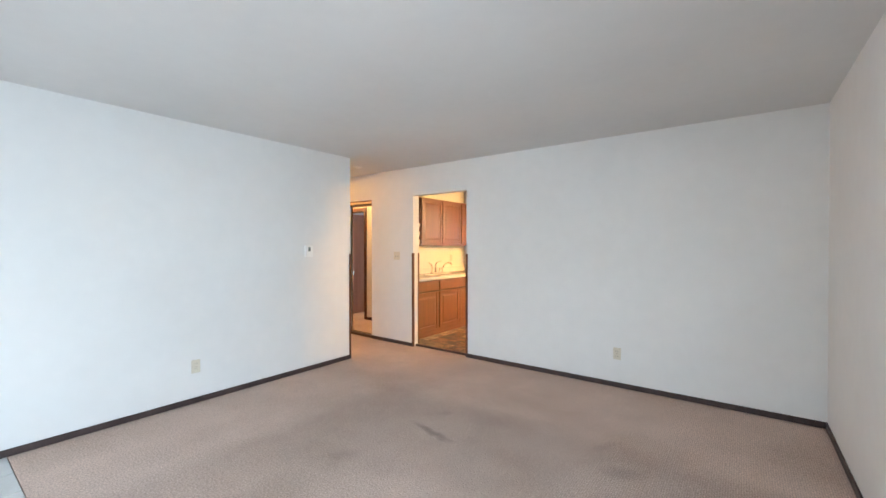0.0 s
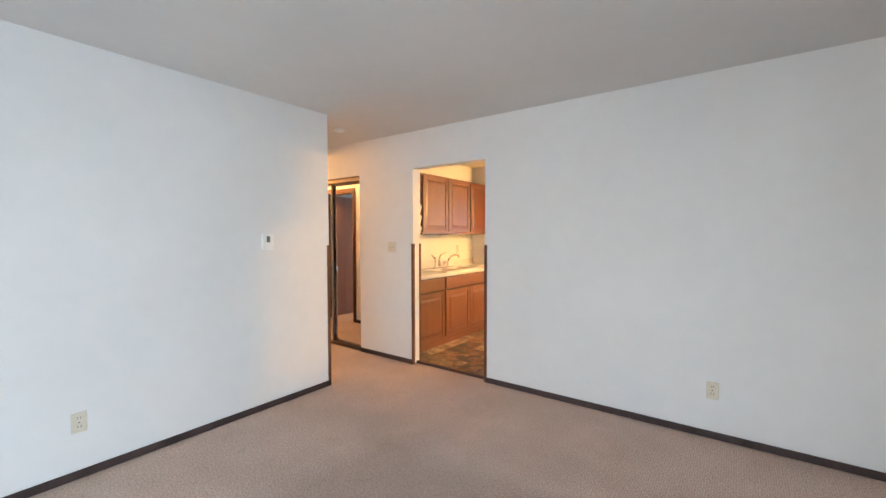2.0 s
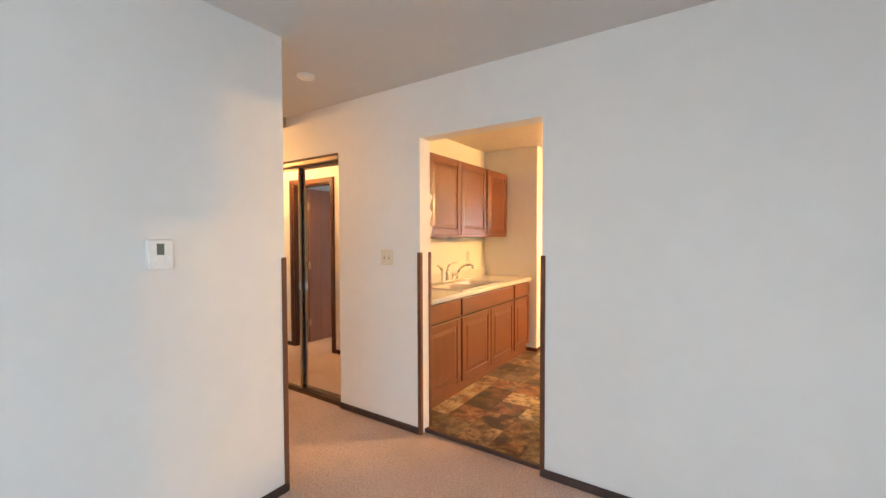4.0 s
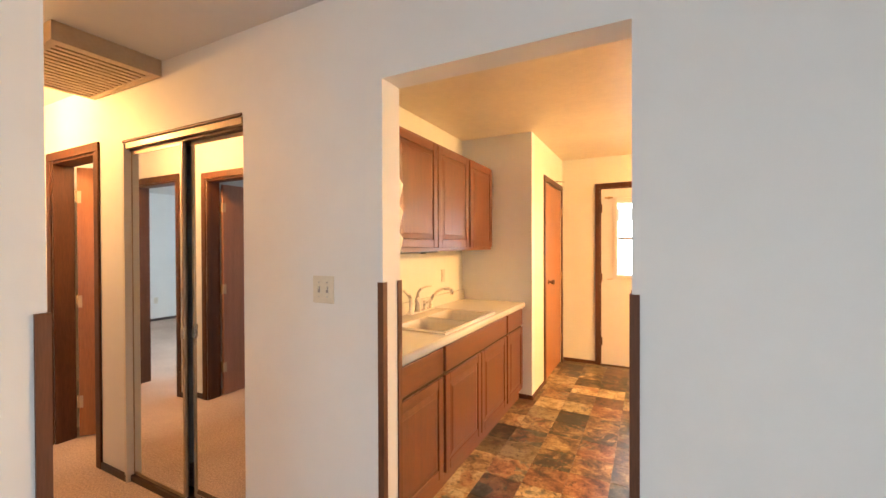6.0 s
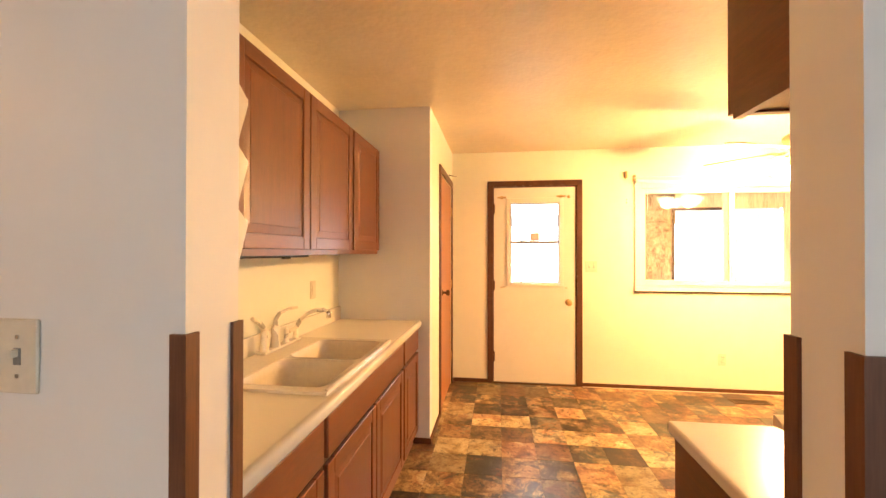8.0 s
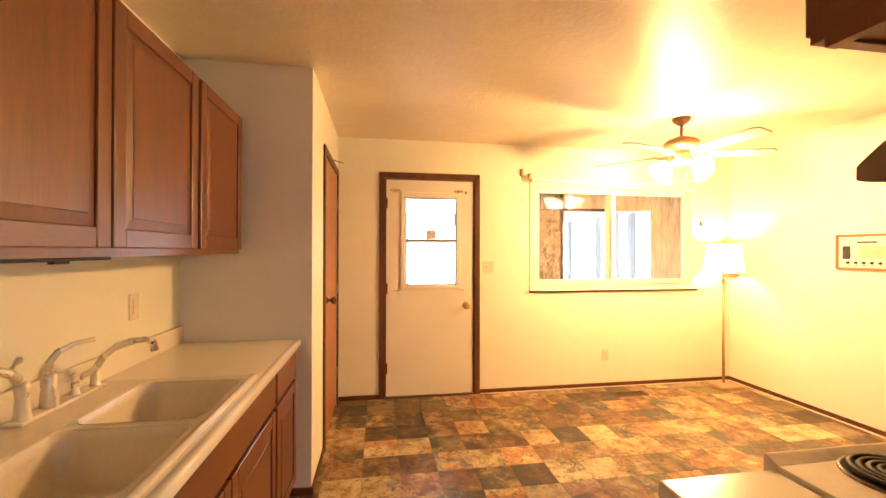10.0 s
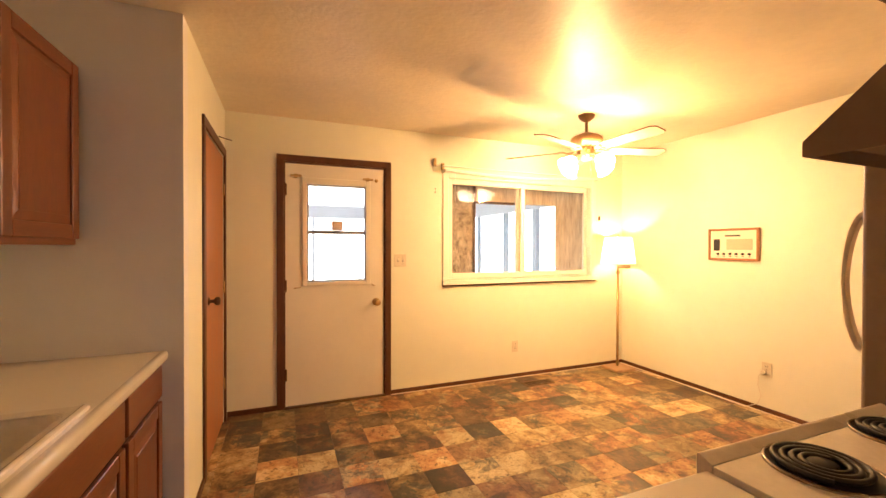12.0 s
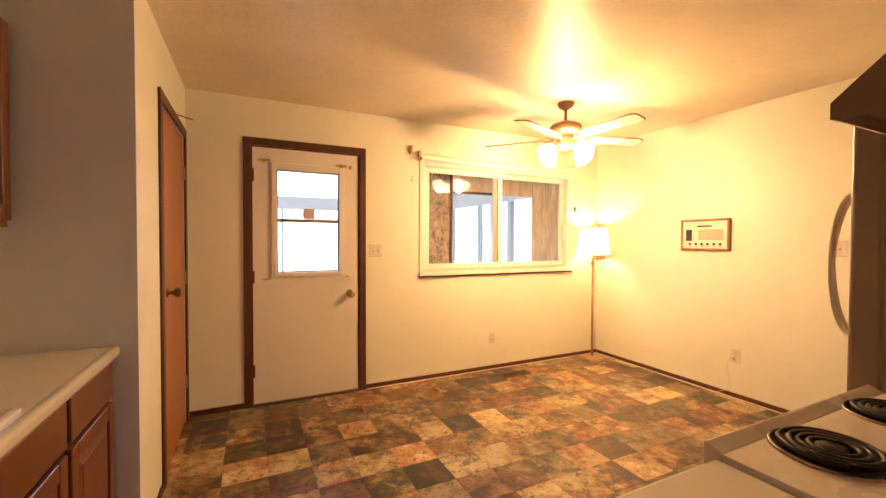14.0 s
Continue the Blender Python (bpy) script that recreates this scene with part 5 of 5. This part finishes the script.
for k in range(4):
    a = radians(2 + 90 * k)
    d = Vector((math.cos(a), math.sin(a), 0))
    c0 = Vector((FX, FY, H - 0.335))
    lamp_arm = part("light_arm", tube(bmesh.new(), [c0 + d * 0.04, c0 + d * 0.085 + Vector((0, 0, 0.005)), c0 + d * 0.120 + Vector((0, 0, -0.022))], 0.009, 10), M_FANB, e)
    tilt = (Matrix.Rotation(a, 3, "Z") @ Matrix.Rotation(radians(-50), 3, "Y")).to_3x3()
    at = c0 + d * 0.120 + Vector((0, 0, -0.022))
    part("holder", lathe(bmesh.new(), at, [(0.018, 0.01), (0.024, -0.005), (0.024, -0.025)], 16, tilt), M_FANB, lamp_arm)
    part("shade", lathe(bmesh.new(), at, [(0.026, -0.02), (0.044, -0.038), (0.053, -0.065), (0.057, -0.090), (0.067, -0.112), (0.077, -0.120)], 20, tilt), M_SHADE, lamp_arm, "lit frosted tulip glass shade")
    part("bulb", lathe(bmesh.new(), at, [(0.012, -0.025), (0.022, -0.045), (0.027, -0.065), (0.02, -0.085), (0.001, -0.092)], 14, tilt), M_SHADE, lamp_arm)
scroll = bmesh.new()
for k in range(12):
    a = math.tau * k / 12
    for zz, rr, size in ((-0.275, 0.075, 0.022), (-0.318, 0.068, 0.018), (-0.352, 0.055, 0.014)):
        c0 = Vector((FX + rr * math.cos(a), FY + rr * math.sin(a), H + zz))
        t0 = Vector((-math.sin(a), math.cos(a), 0))
        tube(scroll, [c0 + t0 * size * math.cos(q * math.tau / 10) + Vector((0, 0, size * math.sin(q * math.tau / 10))) for q in range(10)], 0.0035, 5, closed=True)
part("scrollwork", scroll, M_FANB, e, "pierced brass scrollwork")
part("pull_chain", tube(bmesh.new(), [(FX + 0.05, FY, H - 0.36), (FX + 0.05, FY, H - 0.50)], 0.002, 6), M_FANB, e)

# ---- kitchen: floor lamp ----
LX, LY = 0.735, 8.515
e = thing("floor_lamp", (LX, LY, 0), "lit brass swing-arm floor lamp with a pleated cream shade", "floor lamp")
part("base", boxes((LX - 0.14, LX + 0.12, LY - 0.14, LY + 0.10, 0.0, 0.032), bevel=0.008, seg=2), M_LBASE, e, "square tan base")
part("pole", tube(bmesh.new(), [(LX, LY, 0.03), (LX, LY, 1.08)], 0.0125, 14), M_BRASS, e)
part("pole_cap", lathe(bmesh.new(), (LX, LY, 1.06), [(0.018, 0), (0.02, 0.02), (0.014, 0.035), (0.008, 0.05), (0.008, 0.08)], 16), M_BRASS, e)
part("swing_arm", tube(bmesh.new(), [(LX, LY, 1.13), (LX + 0.12, LY - 0.045, 1.13), (LX + 0.125, LY - 0.05, 1.145), (LX + 0.12, LY - 0.05, 1.15), (LX - 0.02, LY - 0.015, 1.15), (LX - 0.02, LY - 0.015, 1.22)], 0.0065, 8), M_BRASS, e)
SHX, SHY = LX - 0.01, LY - 0.012
sh = bmesh.new()
n = 48
rings = []
for r, z in ((0.182, 1.175), (0.172, 1.24), (0.158, 1.33), (0.138, 1.465)):
    rings.append([sh.verts.new((SHX + (r + 0.0025 * (j % 2)) * math.cos(j * math.tau / n), SHY + (r + 0.0025 * (j % 2)) * math.sin(j * math.tau / n), z)) for j in range(n)])
for a, b in zip(rings, rings[1:]):
    for j in range(n):
        sh.faces.new((a[j], a[(j + 1) % n], b[(j + 1) % n], b[j]))
shade = part("shade", sh, M_CLOTHSHADE, e, "glowing cream fabric shade")
part("harp", tube(bmesh.new(), [(SHX - 0.03, SHY, 1.22), (SHX - 0.05, SHY, 1.30), (SHX - 0.03, SHY, 1.43), (SHX, SHY, 1.45), (SHX + 0.03, SHY, 1.43), (SHX + 0.05, SHY, 1.30), (SHX + 0.03, SHY, 1.22)], 0.002, 6), M_BRASS, shade)
part("finial", lathe(bmesh.new(), (SHX, SHY, 1.47), [(0.008, 0), (0.011, 0.012), (0.004, 0.03), (0.001, 0.034)], 12), M_BRASS, shade)
part("bulb", lathe(bmesh.new(), (SHX, SHY, 1.22), [(0.013, 0), (0.014, 0.03), (0.028, 0.065), (0.028, 0.085), (0.018, 0.105), (0.001, 0.11)], 16), M_SHADE, e, "lit bulb")

# ---- kitchen: intercom radio ----
e = thing("intercom_radio", (KE, 7.417, 1.386), "wood-framed intercom radio with a speaker and six knobs", "intercom")
y0, y1, z0, z1 = 7.203, 7.632, 1.244, 1.528
part("frame", boxes((KE - 0.028, KE, y0, y0 + 0.02, z0, z1), (KE - 0.028, KE, y1 - 0.02, y1, z0, z1), (KE - 0.028, KE, y0 + 0.02, y1 - 0.02, z0, z0 + 0.02), (KE - 0.028, KE, y0 + 0.02, y1 - 0.02, z1 - 0.02, z1), bevel=0.004), M_RADIOW, e)
fc = part("face", boxes((KE - 0.018, KE, y0 + 0.02, y1 - 0.02, z0 + 0.02, z1 - 0.02)), M_RADIOF, e)
part("speaker_grille", boxes((KE - 0.022, KE - 0.018, y0 + 0.05, y0 + 0.265, z0 + 0.095, z0 + 0.19), bevel=0.001), M_CLOTH, fc)
part("dial", boxes((KE - 0.022, KE - 0.018, y1 - 0.105, y1 - 0.05, z0 + 0.085, z0 + 0.19), bevel=0.001), M_DARKP, fc, "dark tuning dial")
part("nameplate", boxes((KE - 0.020, KE - 0.018, y0 + 0.15, y0 + 0.28, z0 + 0.212, z0 + 0.226)), M_DARKP, fc)
for k in range(6):
    y = y0 + 0.075 + k * 0.053
    part("knob", lathe(bmesh.new(), (KE - 0.018, y, z0 + 0.058), [(0.011, 0), (0.009, 0.014), (0.001, 0.015)], 12, Matrix.Rotation(radians(-90), 3, "Y")), M_DARKP, fc)
    part("tick", boxes((KE - 0.0195, KE - 0.018, y - 0.008, y + 0.008, z0 + 0.034, z0 + 0.039)), M_BASE, fc)
e = thing("power_cord", (KE - 0.01, 7.15, 0.0), "thin pale cord hanging from the wall outlet", "cord")
part("wire", tube(bmesh.new(), [(KE - 0.012, 7.165, 0.33), (KE - 0.035, 7.19, 0.30), (KE - 0.03, 7.20, 0.22), (KE - 0.02, 7.18, 0.13), (KE - 0.03, 7.20, 0.06), (KE - 0.06, 7.28, 0.012), (KE - 0.035, 7.6, 0.006), (KE - 0.03, 8.1, 0.006), (KE - 0.09, 8.42, 0.006)], 0.003, 6), M_ALMOND, e)
part("plug", boxes((KE - 0.035, KE - 0.009, 7.15, 7.18, 0.318, 0.346), bevel=0.003), M_ALMOND, e)

e = thing("floor_register", (-0.37, 8.45, 0), "brown metal floor register under the window", "floor vent")
part("frame", boxes((-0.535, -0.515, 8.39, 8.50, 0, 0.006), (-0.225, -0.205, 8.39, 8.50, 0, 0.006), (-0.515, -0.225, 8.39, 8.405, 0, 0.006), (-0.515, -0.225, 8.485, 8.50, 0, 0.006)), M_METER, e)
part("backing", boxes((-0.515, -0.225, 8.405, 8.485, 0.0, 0.002)), M_VENTD, e)
for k in range(12):
    x = -0.505 + k * 0.0245
    part("slat", boxes((x, x + 0.006, 8.405, 8.485, 0.002, 0.005)), M_METER, e)

# ---- entry tiles ----
fe = bpy.data.objects["floor_entry"]
tm = bpy.data.meshes.new("entry_tile")
b = boxes((0.003, 0.297, 0.003, 0.297, -0.012, 0.002), bevel=0.002)
b.to_mesh(tm)
b.free()
tm.materials.append(M_ETILE)
for i in range(4):
    for j in range(6):
        ob = new("tile", tm)
        ob.parent = fe
        ob.location = (XW + 0.012 + i * 0.3, 1.138 - 0.3 * (j + 1), FL)

# ---- kitchen floor, slate-look vinyl tiles ----
T = 0.235
kf = structure("floor_kitchen", boxes((KW, KE + 0.02, 4.986, KN, -0.1, -0.0035)), M_METER, "slate-look vinyl floor in brown, rust and olive squares", "floor")
tm = bpy.data.meshes.new("slate_tile")
b = boxes((0.0008, T - 0.0008, 0.0008, T - 0.0008, -0.0034, 0.0), bevel=0.0006)
b.to_mesh(tm)
b.free()
tm.materials.append(M_SLATE)
rest = bmesh.new()
count = 0
y = 8.545
while y > 4.986 - T:
    x = 0.87
    while x > -3.33 - T:
        inside = y >= 4.986 and y + T < KN and x + T < KE and x >= -3.33 and not (x > -2.16 and y < 5.55)
        if inside and count < 300 and not (x > 0.25 or (x > -1.0 and y < 5.9)):
            ob = new("tile", tm)
            ob.parent = kf
            ob.location = (x, y, 0)
            count += 1
        else:
            q0, q1 = max(x, -3.40), min(x + T, KE)
            r0, r1 = max(y, 4.986), min(y + T, KN)
            if q1 - q0 > 0.01 and r1 - r0 > 0.01:
                box(rest, q0 + 0.0008, q1 - 0.0008, r0 + 0.0008, r1 - 0.0008, -0.0034, 0.0)
        x -= T
    y -= T
ob = part("tile_field", rest, M_SLATE, kf)
tagged(ob, kind="stuff")
